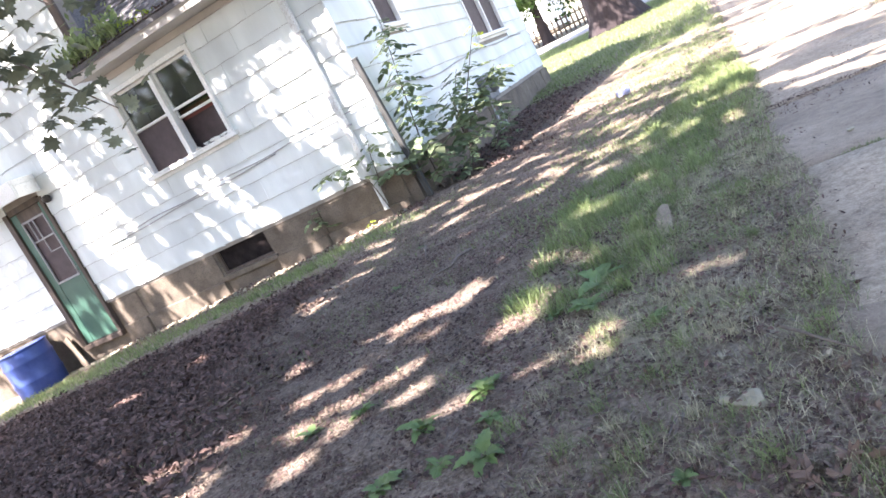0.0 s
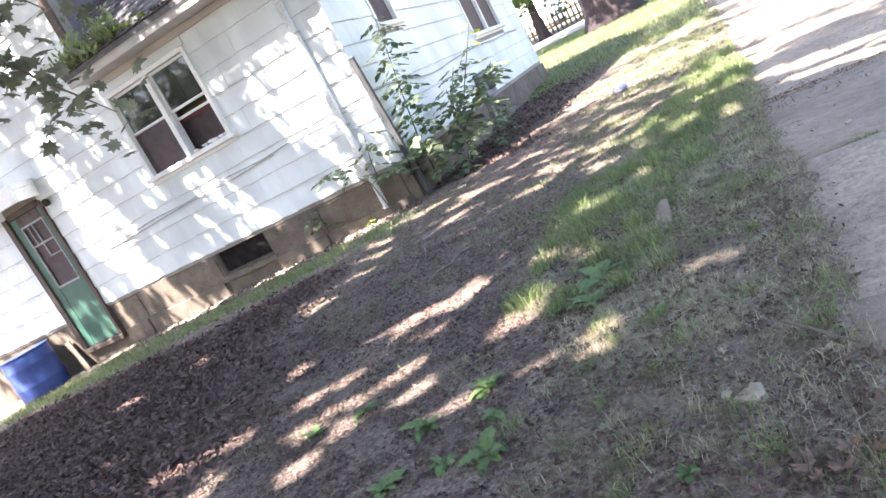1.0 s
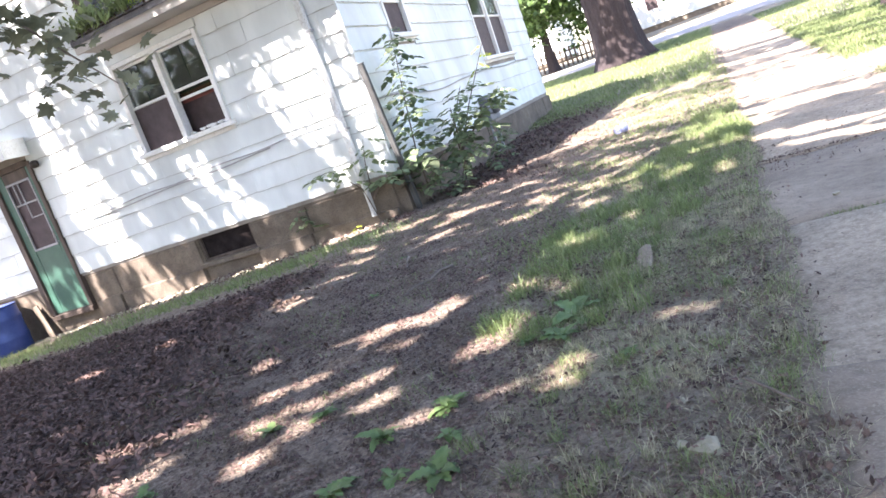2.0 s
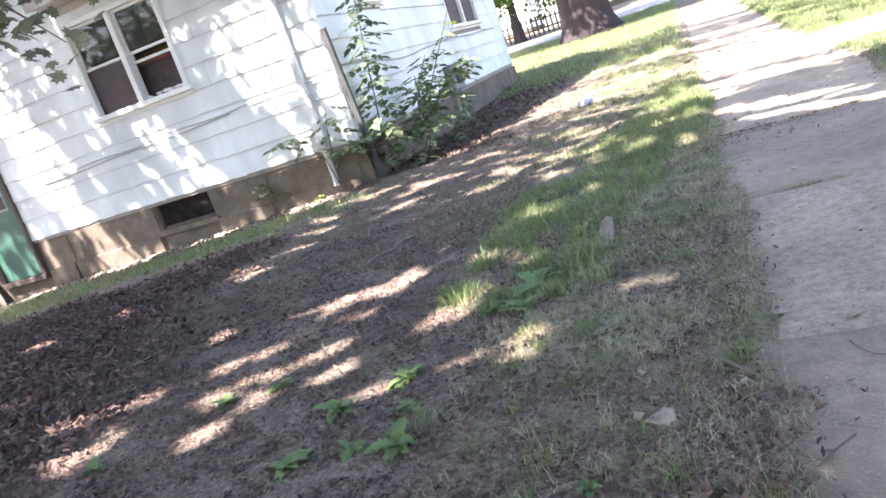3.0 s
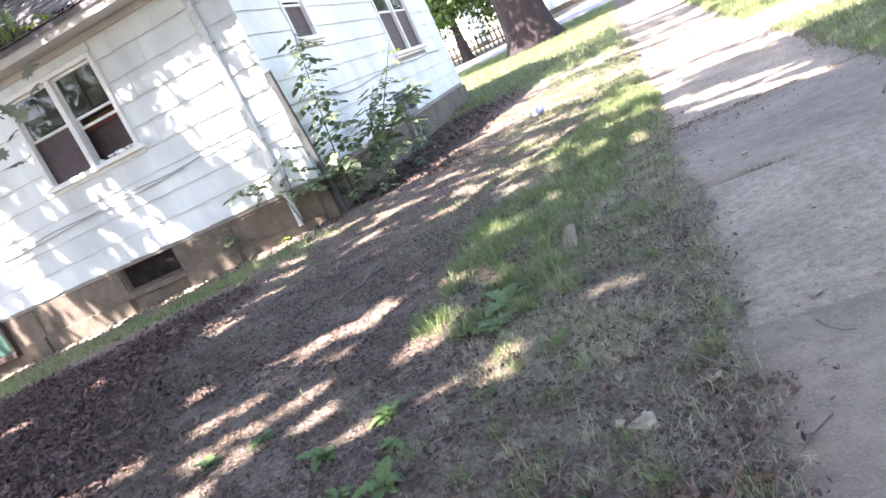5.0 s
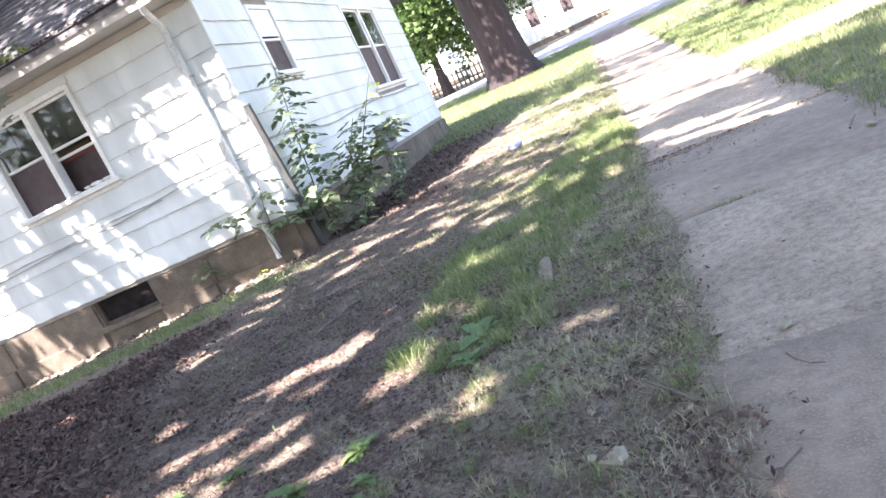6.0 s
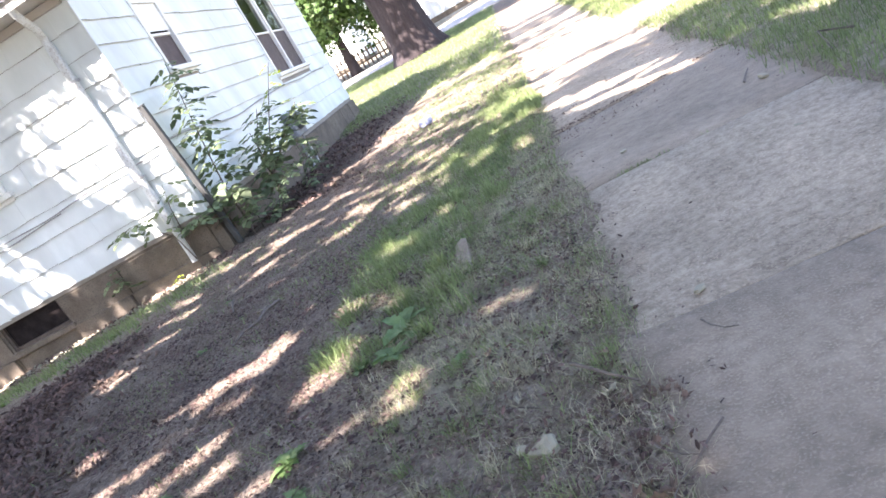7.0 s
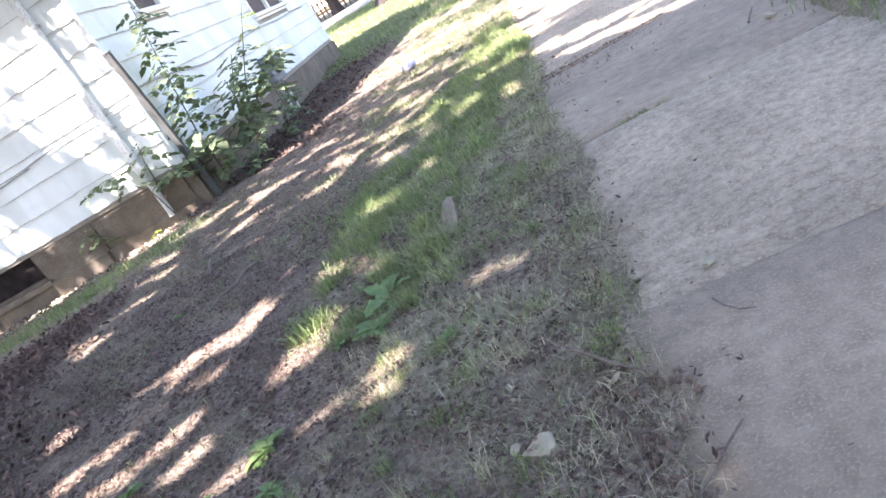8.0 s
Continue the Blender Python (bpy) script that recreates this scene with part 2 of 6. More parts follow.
def lathe(profile, sides=24):
    bm = bmesh.new()
    rings = [[bm.verts.new((r * math.cos(2 * math.pi * k / sides), r * math.sin(2 * math.pi * k / sides), z)) for k in range(sides)] for r, z in profile]
    for a, b in zip(rings, rings[1:]):
        for k in range(sides):
            bm.faces.new((a[k], a[(k + 1) % sides], b[(k + 1) % sides], b[k]))
    bm.faces.new(rings[0][::-1])
    bm.faces.new(rings[-1])
    return bm


# ---- ground ----
WALK_X0, WALK_X1 = 3.43, 4.73


def sstep(e0, e1, x):
    t = np.clip((x - e0) / (e1 - e0), 0, 1)
    return t * t * (3 - 2 * t)


def wav(x, y, s, k=0.0):
    """Cheap smooth noise, about -1 to 1."""
    return (np.sin(x * s + 1.7 * np.sin(y * s * 0.73 + k) + k) + np.sin(y * s * 1.13 + 1.9 * np.sin(x * s * 0.61 + 2 * k) + 3 * k)
            + np.sin((x + y) * s * 0.57 + 1.3 * np.sin((x - y) * s * 0.91 + k) + 5 * k)) / 3


def ground_z(x, y):
    x, y = np.asarray(x, float), np.asarray(y, float)
    z = 0.042 * np.minimum(x, 0) * sstep(-14, -4, x) - 0.3 * (1 - sstep(-14, -4, x)) * 0.6
    z = z * (1 - sstep(2, 9, y)) + 0.02 * np.clip(y - 4, 0, 45)
    z = z + 0.012 * wav(x, y, 2.3, 0.4) + 0.008 * wav(x, y, 6.1, 1.1) + 0.005 * wav(x, y, 15, 2.2)
    edge = 0.045 * wav(x, y, 3.6, 3.0) + 0.03 * wav(x, y, 11.0, 1.0) + 0.028 * wav(x, y, 31.0, 2.0)
    inner = sstep(WALK_X0 + 0.03 + edge, WALK_X0 + 0.25 + edge, x) * (1 - sstep(WALK_X1 - 0.16 + edge, WALK_X1 + 0.02 + edge, x)) * (1 - sstep(13, 15, y))
    pad = sstep(4.70, 4.80, x) * (1 - sstep(9.2, 9.35, x)) * sstep(0.38 + edge, 0.50 + edge, y) * (1 - sstep(1.78 + edge, 1.92 + edge, y))
    inner = np.maximum(inner, pad)
    return (z + 0.02) * (1 - inner) + (0.02 * np.clip(y - 4, 0, 45) - 0.07) * inner


def gz(x, y):
    return float(ground_z(x, y))


def green_core(x, y):
    """The dense green patch, and the belt of grass that runs on from it along the walk."""
    patch = sstep(2.1, 2.45, x + 0.14 * wav(x, y, 4.2, 1)) * (1 - sstep(2.9, 3.04, x + 0.06 * wav(x, y, 7, 4))) * sstep(-4.8, -4.4, y + 0.2 * wav(x, y, 4, 2)) * (1 - sstep(-2.9, -2.0, y))
    mid = 2.86 + 0.15 * (y + 3.0)
    belt = (1 - sstep(0.16, 0.42, np.abs(x - mid + 0.1 * wav(x, y, 3.1, 2)))) * sstep(-3.6, -2.9, y) * (1 - sstep(0.2, 1.4, y + 0.3 * wav(x, y, 3, 1)))
    bare = (np.abs(x - 2.935) < 0.05) & (np.abs(y + 4.08) < 0.2)
    return np.where(bare, 0.0, np.maximum(patch, 0.8 * belt))


def turf_cover(x, y):
    worn = sstep(2.35, 2.85, x + 0.15 * wav(x, y, 3.3, 1)) * (1 - sstep(3.3, 3.48, x)) * sstep(-6.2, -4.9, y + 0.3 * wav(x, y, 2.7, 2)) * (0.65 + 0.3 * wav(x, y, 6.5, 3))
    near = np.maximum(0.6 * green_core(x, y), worn)
    right = sstep(4.60, 4.80, x + 0.06 * wav(x, y, 5, 1)) 
    far = sstep(5.2, 6.6, y + 0.25 * x + 0.5 * wav(x, y, 1.5, 2)) * (1 - sstep(3.2, 3.45, x))
    strip = sstep(-1.75, -1.2, y + 0.2 * wav(x, y, 2.1, 3)) * (1 - sstep(-0.85, -0.5, y + 0.08 * wav(x, y, 4, 1))) * (1 - sstep(-0.2, 0.6, x)) * 0.7
    way = np.maximum.reduce([sstep(22, 24, y), 1 - sstep(-11.5, -9, y + 0.8 * wav(x, y, 0.8, 1)), 1 - sstep(-12, -9.5, x + 0.8 * wav(x, y, 0.9, 2))])
    return np.clip(np.maximum.reduce([near, right, far, strip, way]), 0, 1)


def litter_cover(x, y):
    bed = 1 - sstep(-0.5, 0.9, x + 0.35 * (y + 3.6) + 0.35 * wav(x, y, 2.2, 0.7))
    bed = bed * (1 - sstep(-2.3, -1.6, y + 0.2 * wav(x, y, 2, 5)))
    side = (1 - sstep(0.9, 1.7, x + 0.3 * wav(x, y, 2, 2))) * sstep(0.0, 0.8, y) * (1 - sstep(5.5, 8, y)) * sstep(-0.3, 0, x)
    return np.clip(np.maximum(bed, side * 0.6), 0, 1)


def make_ground():
    def axis(a, b, step, out):
        mid = np.arange(a, b + 1e-6, step)
        grow = np.cumsum(step * 1.28 ** np.arange(1, out))
        return np.concatenate([(a - grow)[::-1], mid, b + grow])
    xs, ys = axis(-8, 7, 0.06, 34), axis(-9, 7, 0.06, 34)
    X, Y = np.meshgrid(xs, ys)
    Z = ground_z(X, Y)
    near = ((np.abs(X) < 9) & (Y > -10) & (Y < 8)).astype(float)
    Z = Z + near * np.random.RandomState(3).normal(0, 0.0035, Z.shape) * (1 - sstep(WALK_X0 - 0.1, WALK_X0, X) * (1 - sstep(WALK_X1, WALK_X1 + 0.1, X)))
    nx = len(xs)
    i, j = np.meshgrid(np.arange(nx - 1), np.arange(len(ys) - 1))
    q = (j * nx + i).ravel()
    ob = arrays("ground", np.stack([X, Y, Z], -1).reshape(-1, 3), np.stack([q, q + 1, q + nx + 1, q + nx], 1), M_GROUND, smooth=True)
    for name, fn in (("turf", turf_cover), ("litter", litter_cover)):
        at = ob.data.attributes.new(name, "FLOAT", "POINT")
        at.data.foreach_set("value", fn(X, Y).astype(np.float32).ravel())
    return tagged(ob, "bare grey soil yard with leaf litter and patchy grass", "ground", kind="structure")


ground = make_ground()

# ---- street behind the lawn ----
def make_street():
    xs = np.concatenate([np.linspace(-120, -14, 12), np.arange(-12, 16, 0.6), np.linspace(18, 120, 12)])
    ys = np.linspace(23.2, 30.5, 9)
    X, Y = np.meshgrid(xs, ys + 0)
    Z = ground_z(X, Y) + 0.05
    nx = len(xs)
    i, j = np.meshgrid(np.arange(nx - 1), np.arange(len(ys) - 1))
    q = (j * nx + i).ravel()
    ob = arrays("road", np.stack([X, Y, Z], -1).reshape(-1, 3), np.stack([q, q + 1, q + nx + 1, q + nx], 1), M_STREET)
    so = ob.modifiers.new("thick", "SOLIDIFY")
    so.thickness, so.offset = 0.15, -1
    return tagged(ob, "pale sunlit concrete street crossing behind the lawn", "road", kind="structure")


make_street()

# ---- house ----
EXPO = 0.267          # height of one siding course
SIDE_Z = 0.50         # foot of the siding
FRONT_X0, TALL_X = -9.0, -3.15
SIDE_Y1 = 8.43
EAVE_Z, PITCH = 2.97, 0.72
RIDGE_Y = 4.2

house = empty("house", (0, 0, 0), "old white shingle-sided house with plastered foundation", "house")

WIN = (-3.135, -1.765, 1.655, 2.76)           # paired window
DOOR = (-5.78, -5.05, 0.03, 2.14)
CELLAR = (-2.95, -2.12, 0.145, 0.455)
NARROW = (1.19, 1.91, 2.0, 2.85)            # along y
SECOND = (4.74, 6.70, 1.50, 2.92)


def holed(u0, u1, v0, v1, holes, at):
    """One connected wall with openings: at(u, v, side) gives the place of a corner on its outer (0) or inner (1) face."""
    us = sorted({u0, u1, *[h[0] for h in holes], *[h[1] for h in holes]})
    vs = sorted({v0, v1, *[h[2] for h in holes], *[h[3] for h in holes]})
    us, vs = [u for u in us if u0 <= u <= u1], [v for v in vs if v0 <= v <= v1]
    bm = bmesh.new()
    grid = {}

    def corner(i, j, s):
        if (i, j, s) not in grid:
            grid[i, j, s] = bm.verts.new(at(us[i], vs[j], s))
        return grid[i, j, s]

    def full(i, j):
        if not (0 <= i < len(us) - 1 and 0 <= j < len(vs) - 1):
            return False
        a, b, c, d = us[i], us[i + 1], vs[j], vs[j + 1]
        return not any(h[0] - 1e-6 <= a and b <= h[1] + 1e-6 and h[2] - 1e-6 <= c and d <= h[3] + 1e-6 for h in holes)
    for i in range(len(us) - 1):
        for j in range(len(vs) - 1):
            if not full(i, j):
                continue
            for s in (0, 1):
                bm.faces.new([corner(*k, s) for k in ((i, j), (i + 1, j), (i + 1, j + 1), (i, j + 1))])
            for di, dj, p, q in ((-1, 0, (i, j), (i, j + 1)), (1, 0, (i + 1, j), (i + 1, j + 1)), (0, -1, (i, j), (i + 1, j)), (0, 1, (i, j + 1), (i + 1, j + 1))):
                if not full(i + di, j + dj):
                    bm.faces.new((corner(*p, 0), corner(*q, 0), corner(*q, 1), corner(*p, 1)))
    bmesh.ops.recalc_face_normals(bm, faces=bm.faces)
    return bm


front = part("wall", holed(FRONT_X0, -0.03, SIDE_Z - 0.04, 3.0, [WIN, DOOR], lambda u, v, s: (u, 0.16 if s else 0.014, v)), M_BACK, house)
tall = part("wall", box(bmesh.new(), FRONT_X0, TALL_X, 0.014, 0.16, 3.0, 5.8), M_BACK, house)
tall_side = part("wall", box(bmesh.new(), TALL_X - 0.14, TALL_X, 0.16, SIDE_Y1, 3.0, 5.8), M_ROOF, house)
side = part("wall", holed(0.16, SIDE_Y1, SIDE_Z - 0.04, 3.05, [NARROW, SECOND], lambda u, v, s: (-0.16 if s else -0.014, u, v)), M_BACK, house)


def gable():
    bm = bmesh.new()
    tops = [(0.0, 3.05), (SIDE_Y1, 3.05), (RIDGE_Y, EAVE_Z + PITCH * (RIDGE_Y + 0.4))]
    f0 = [bm.verts.new((-0.004, y, z)) for y, z in tops]
    f1 = [bm.verts.new((-0.15, y, z)) for y, z in tops]
    bm.faces.new(f0)
    bm.faces.new(f1[::-1])
    for k in range(3):
        bm.faces.new((f0[k], f1[k], f1[(k + 1) % 3], f0[(k + 1) % 3]))
    return bm


part("gable", gable(), M_SIDING, house)
part("wall", box(bmesh.new(), FRONT_X0, -0.16, SIDE_Y1 - 0.15, SIDE_Y1, -0.5, 3.05), M_SIDING, house)
part("wall", box(bmesh.new(), FRONT_X0, FRONT_X0 + 0.15, 0.16, SIDE_Y1 - 0.15, -0.5, 5.8), M_SIDING, house)
part("ceiling", box(bmesh.new(), FRONT_X0 + 0.15, -0.16, 0.16, SIDE_Y1 - 0.15, 2.95, 3.0), M_DARK, house)
part("floor", box(bmesh.new(), FRONT_X0 + 0.15, -0.16, 0.16, SIDE_Y1 - 0.15, 0.5, 0.56), M_DARK, house)
part("partition", box(bmesh.new(), FRONT_X0 + 0.15, -0.17, 2.6, 2.68, 0.57, 2.94), M_DARK, house)

# foundation, with a cellar opening and coarse block joints
FZ = -0.6


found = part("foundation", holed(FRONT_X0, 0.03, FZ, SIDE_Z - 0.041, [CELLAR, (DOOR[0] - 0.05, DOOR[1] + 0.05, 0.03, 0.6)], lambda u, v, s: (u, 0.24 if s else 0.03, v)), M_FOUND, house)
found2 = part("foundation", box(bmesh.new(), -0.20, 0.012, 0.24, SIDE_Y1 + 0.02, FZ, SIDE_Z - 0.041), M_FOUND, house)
part("cellar", box(bmesh.new(), CELLAR[0] - 0.3, CELLAR[1] + 0.3, 0.6, 0.7, -0.3, 0.49), M_DARK, house)
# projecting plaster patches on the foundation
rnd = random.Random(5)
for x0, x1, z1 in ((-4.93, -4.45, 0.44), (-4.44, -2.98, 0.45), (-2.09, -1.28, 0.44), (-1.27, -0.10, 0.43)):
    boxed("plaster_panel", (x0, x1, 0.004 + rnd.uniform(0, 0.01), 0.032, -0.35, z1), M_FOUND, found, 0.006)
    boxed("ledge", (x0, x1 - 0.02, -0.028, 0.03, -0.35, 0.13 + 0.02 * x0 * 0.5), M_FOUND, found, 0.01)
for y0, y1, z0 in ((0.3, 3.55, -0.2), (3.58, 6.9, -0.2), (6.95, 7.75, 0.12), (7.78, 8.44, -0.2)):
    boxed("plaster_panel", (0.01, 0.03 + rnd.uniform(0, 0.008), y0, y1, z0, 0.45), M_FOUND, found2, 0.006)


# paired window
def sash_window(name, axis, u0, u1, v0, v1, out, units, parent, muntin=(1, 1), open_last=False, screen=True, upper=None, mesh=True, cover=0.0):
    """Double-hung units in a frame. axis 'x': in the front wall; 'y': in the side wall. out: distance by which the casing stands proud."""
    w = empty(name)
    w.parent = parent

    def bx(nm, a, b, d0, d1, c, e, material, par, bev=0.004, label=""):
        if axis == "x":
            return boxed(nm, (a, b, -d1, -d0, c, e), material, par, bev, label)
        return boxed(nm, (d0, d1, a, b, c, e), material, par, bev, label)
    fw = 0.05
    bx("frame", u0 - 0.005, u0 + fw, -0.10, out, v0, v1, M_TRIM, w)
    bx("frame", u1 - fw, u1 + 0.005, -0.10, out, v0, v1, M_TRIM, w)
    bx("frame", u0 + fw, u1 - fw, -0.10, out, v1 - fw, v1 + 0.005, M_TRIM, w)
    bx("sill", u0 - 0.06, u1 + 0.06, -0.10, out + 0.05, v0 - 0.055, v0 + 0.005, M_TRIM, w, 0.008)
    bx("apron", u0 - 0.03, u1 + 0.03, -0.004, 0.016, v0 - 0.10, v0 - 0.056, M_TRIM, w)
    n = units
    width = (u1 - u0 - 2 * fw) / n
    for k in range(n):
        a, b = u0 + fw + k * width, u0 + fw + (k + 1) * width
        if k:
            bx("mullion", a - 0.035, a + 0.035, -0.10, out, v0 + 0.005, v1 - fw, M_TRIM, w)
            a += 0.036
        if k < n - 1:
            b -= 0.036
        mid = (v0 + v1) / 2 - 0.02
        for lo, hi, d, nm in ((mid, v1 - fw, -0.03, "upper_sash"), (v0 + 0.006, mid + 0.03, -0.06, "lower_sash")):
            lift = 0.0
            if open_last and k == n - 1 and nm == "lower_sash":
                lift = 0.42
            s = empty(nm)
            s.parent = w
            bar = 0.032
            lo2, hi2 = lo + lift, min(hi + lift, v1 - fw - 0.004)
            bx("rail", a + 0.004, b - 0.004, d - 0.02, d + 0.012, lo2, lo2 + bar, M_TRIM, s, 0.003)
            bx("rail", a + 0.004, b - 0.004, d - 0.02, d + 0.012, hi2 - bar, hi2, M_TRIM, s, 0.003)
            bx("stile", a + 0.004, a + bar, d - 0.02, d + 0.012, lo2 + bar, hi2 - bar, M_TRIM, s, 0.003)
            bx("stile", b - bar, b - 0.004, d - 0.02, d + 0.012, lo2 + bar, hi2 - bar, M_TRIM, s, 0.003)
            pane = bx("pane", a + bar, b - bar, d - 0.007, d - 0.003, lo2 + bar, hi2 - bar, M_GLASS, s, 0)
            pane.visible_shadow = False
            if nm == "upper_sash" and muntin:
                for i in range(muntin[0]):
                    u = a + (b - a) * (i + 1) / (muntin[0] + 1)
                    bx("muntin", u - 0.006, u + 0.006, d - 0.018, d - 0.009, lo2 + bar, hi2 - bar, M_POST, s, 0)
                for i in range(muntin[1]):
                    v = lo2 + (hi2 - lo2) * (i + 1) / (muntin[1] + 1)
                    bx("muntin", a + bar, b - bar, d - 0.018, d - 0.010, v - 0.006, v + 0.006, M_POST, s, 0)
        if screen and not (open_last and k == n - 1):
            bx("blind", a + 0.01, b - 0.01, -0.092, -0.085, v0 + 0.01, mid + 0.03, M_SCREEN, w, 0)
        if mesh and not (open_last and k == n - 1):
            bx("insect_screen", a + 0.006, b - 0.006, -0.041, -0.038, v0 + 0.008, mid - 0.004, M_SCREEN, w, 0)
        if upper:
            bx("blind", a + 0.01, b - 0.01, -0.054 + cover, -0.047 + cover, mid + 0.052, v1 - 0.052, upper, w, 0)
    return w


pair = sash_window("window", "x", *WIN, 0.035, 2, house, (1, 1), open_last=True, upper=M_SHADE)
# debris on the open sill, and the red-brown blind inside
boxed("roller_blind", (-2.42, -1.83, 0.142, 0.15, 2.05, 2.17), M_RED, pair, 0.0)
boxed("curtain", (-2.95, -1.83, 0.20, 0.21, 1.60, 2.2), M_SCREEN, pair, 0.0)
rnd = random.Random(3)
for k in range(9):
    bm = bmesh.new()
    bmesh.ops.create_icosphere(bm, subdivisions=1, radius=1)
    for v in bm.verts:
        v.co = Vector((v.co.x * 0.05, v.co.y * 0.03, v.co.z * 0.022)) * rnd.uniform(0.6, 1.3)
    ob = part("rag", bm, M_TRIM, pair, smooth=True)
    ob.location = (rnd.uniform(-2.36, -1.84), 0.03 + rnd.uniform(-0.03, 0.02), 1.68 + rnd.uniform(-0.005, 0.012))
sash_window("window", "y", *NARROW, 0.02, 1, house, None, upper=M_TRIM, cover=0.042)
sash_window("window", "y", *SECOND, 0.02, 2, house, None)
cw = empty("cellar_window")
cw.parent = house
boxed("frame", (CELLAR[0], CELLAR[1], 0.05, 0.12, CELLAR[2], CELLAR[2] + 0.035), M_BROWN, cw)
boxed("frame", (CELLAR[0], CELLAR[0] + 0.03, 0.05, 0.12, CELLAR[2] + 0.036, CELLAR[3]), M_BROWN, cw)
boxed("frame", (CELLAR[1] - 0.03, CELLAR[1], 0.05, 0.12, CELLAR[2] + 0.036, CELLAR[3]), M_BROWN, cw)
# Near-black sheet stands for the unlit cellar behind this opening.
boxed("screen", (CELLAR[0] + 0.03, CELLAR[1] - 0.03, 0.085, 0.09, CELLAR[2] + 0.036, CELLAR[3]), M_CELLAR, cw, 0)
boxed("sill", (CELLAR[0] - 0.04, CELLAR[1] + 0.05, -0.03, 0.05, CELLAR[2] - 0.07, CELLAR[2] - 0.002), M_FOUND, cw, 0.01)


# storm door
def make_door():
    x0, x1, z0, z1 = DOOR
    d = empty("door")
    d.parent = house
    boxed("jamb", (x0 - 0.05, x0 + 0.045, -0.05, 0.15, z0 + 0.02, z1), M_BROWN, d)
    boxed("jamb", (x1 - 0.02, x1 + 0.04, -0.03, 0.15, z0 + 0.02, z1), M_BROWN, d)
    boxed("jamb", (x0 + 0.046, x1 - 0.021, -0.03, 0.15, z1 - 0.05, z1 + 0.03), M_BROWN, d)
    boxed("threshold", (x0 - 0.05, x1 + 0.05, -0.06, 0.2, z0 - 0.06, z0 + 0.018), M_BROWN, d, 0.01)
    boxed("inner_door", (x0 + 0.046, x1 - 0.021, 0.10, 0.14, z0 + 0.02, z1 - 0.051), M_DARK, d)
    a, b = x0 + 0.05, x1 - 0.025
    lo, hi = z0 + 0.03, z1 - 0.055
    panel = 0.98
    boxed("stile", (a, a + 0.13, -0.02, 0.012, lo, hi), M_GREEN, d, label="dark green door stile")
    boxed("stile", (b - 0.05, b, -0.02, 0.012, lo, hi), M_GREEN, d)
    boxed("top_rail", (a + 0.131, b - 0.051, -0.02, 0.012, hi - 0.14, hi), M_BROWN, d)
    boxed("kick_panel", (a + 0.131, b - 0.051, -0.016, 0.010, lo, panel), M_GREEN, d, label="faded green lower panel")
    boxed("insect_screen", (a + 0.131, b - 0.051, 0.004, 0.007, panel + 0.03, hi - 0.141), M_SCREEN, d, 0)
    for dims in ((a + 0.131, b - 0.051, -0.026, -0.004, panel, panel + 0.03), (a + 0.131, b - 0.051, -0.026, -0.004, hi - 0.17, hi - 0.141), (a + 0.131, a + 0.155, -0.026, -0.004, panel + 0.03, hi - 0.171),
                 (b - 0.075, b - 0.051, -0.026, -0.004, panel + 0.03, hi - 0.171), (a + 0.156, b - 0.076, -0.024, -0.006, 1.62, 1.645), (a + 0.25, a + 0.268, -0.022, -0.006, 1.646, hi - 0.171),
                 (a + 0.345, a + 0.363, -0.022, -0.006, 1.42, hi - 0.171), (a + 0.364, b - 0.076, -0.022, -0.006, 1.42, 1.436)):
        # White muntins take the cable's grey, for the shade they stand in.
        boxed("muntin", dims, M_CABLE, d, 0.003)
    part("handle", tube([(b - 0.03, -0.02, 1.02), (b - 0.03, -0.06, 1.02), (b - 0.03, -0.06, 1.10), (b - 0.03, -0.02, 1.10)], [0.008] * 4), M_METAL, d)
    boxed("sweep", (a, b, -0.026, 0.01, lo - 0.02, lo - 0.001), M_LAMP, d, 0.002)
    return d


make_door()
hood = empty("door_hood")
hood.parent = house
boxed("fascia", (-6.45, -4.93, -0.40, -0.36, 2.20, 2.44), M_TRIM, hood, 0.006)
boxed("top", (-6.45, -4.93, -0.359, 0.0, 2.36, 2.44), M_TRIM, hood, 0.006)
boxed("cheek", (-4.97, -4.93, -0.359, -0.01, 2.20, 2.359), M_TRIM, hood, 0.004)
lamp = empty("wall_lamp")
lamp.parent = house
lm = part("lamp_body", lathe([(0.02, 0), (0.05, 0.01), (0.055, 0.05), (0.04, 0.09), (0.012, 0.10)], 14), M_LAMP, lamp, smooth=True)
lm.matrix_basis = pose(-4.90, 0.0, 2.06, 90, 0, 0)

boxed("corner_bead", (-0.016, 0.014, -0.016, 0.014, SIDE_Z, 2.95), M_SIDING, house, 0.004)

# eaves and roof of the low wing
boxed("fascia", (TALL_X + 0.02, 0.16, -0.43, -0.40, 2.93, 3.09), M_SOFFIT, house, 0.005)
boxed("soffit", (TALL_X + 0.02, 0.16, -0.399, -0.012, 2.95, 2.975), M_SOFFIT, house, 0.003)
boxed("frieze", (TALL_X + 0.02, -0.05, -0.026, 0.013, 2.87, 2.949), M_SOFFIT, house, 0.004)
boxed("head_casing", (WIN[0] - 0.02, WIN[1] + 0.02, -0.018, 0.013, WIN[3] + 0.008, 2.869), M_SIDING, house, 0.004)
boxed("corner_board", (TALL_X - 0.10, TALL_X + 0.012, -0.03, 0.013, 3.0, 5.8), M_BROWN, house, 0.004)


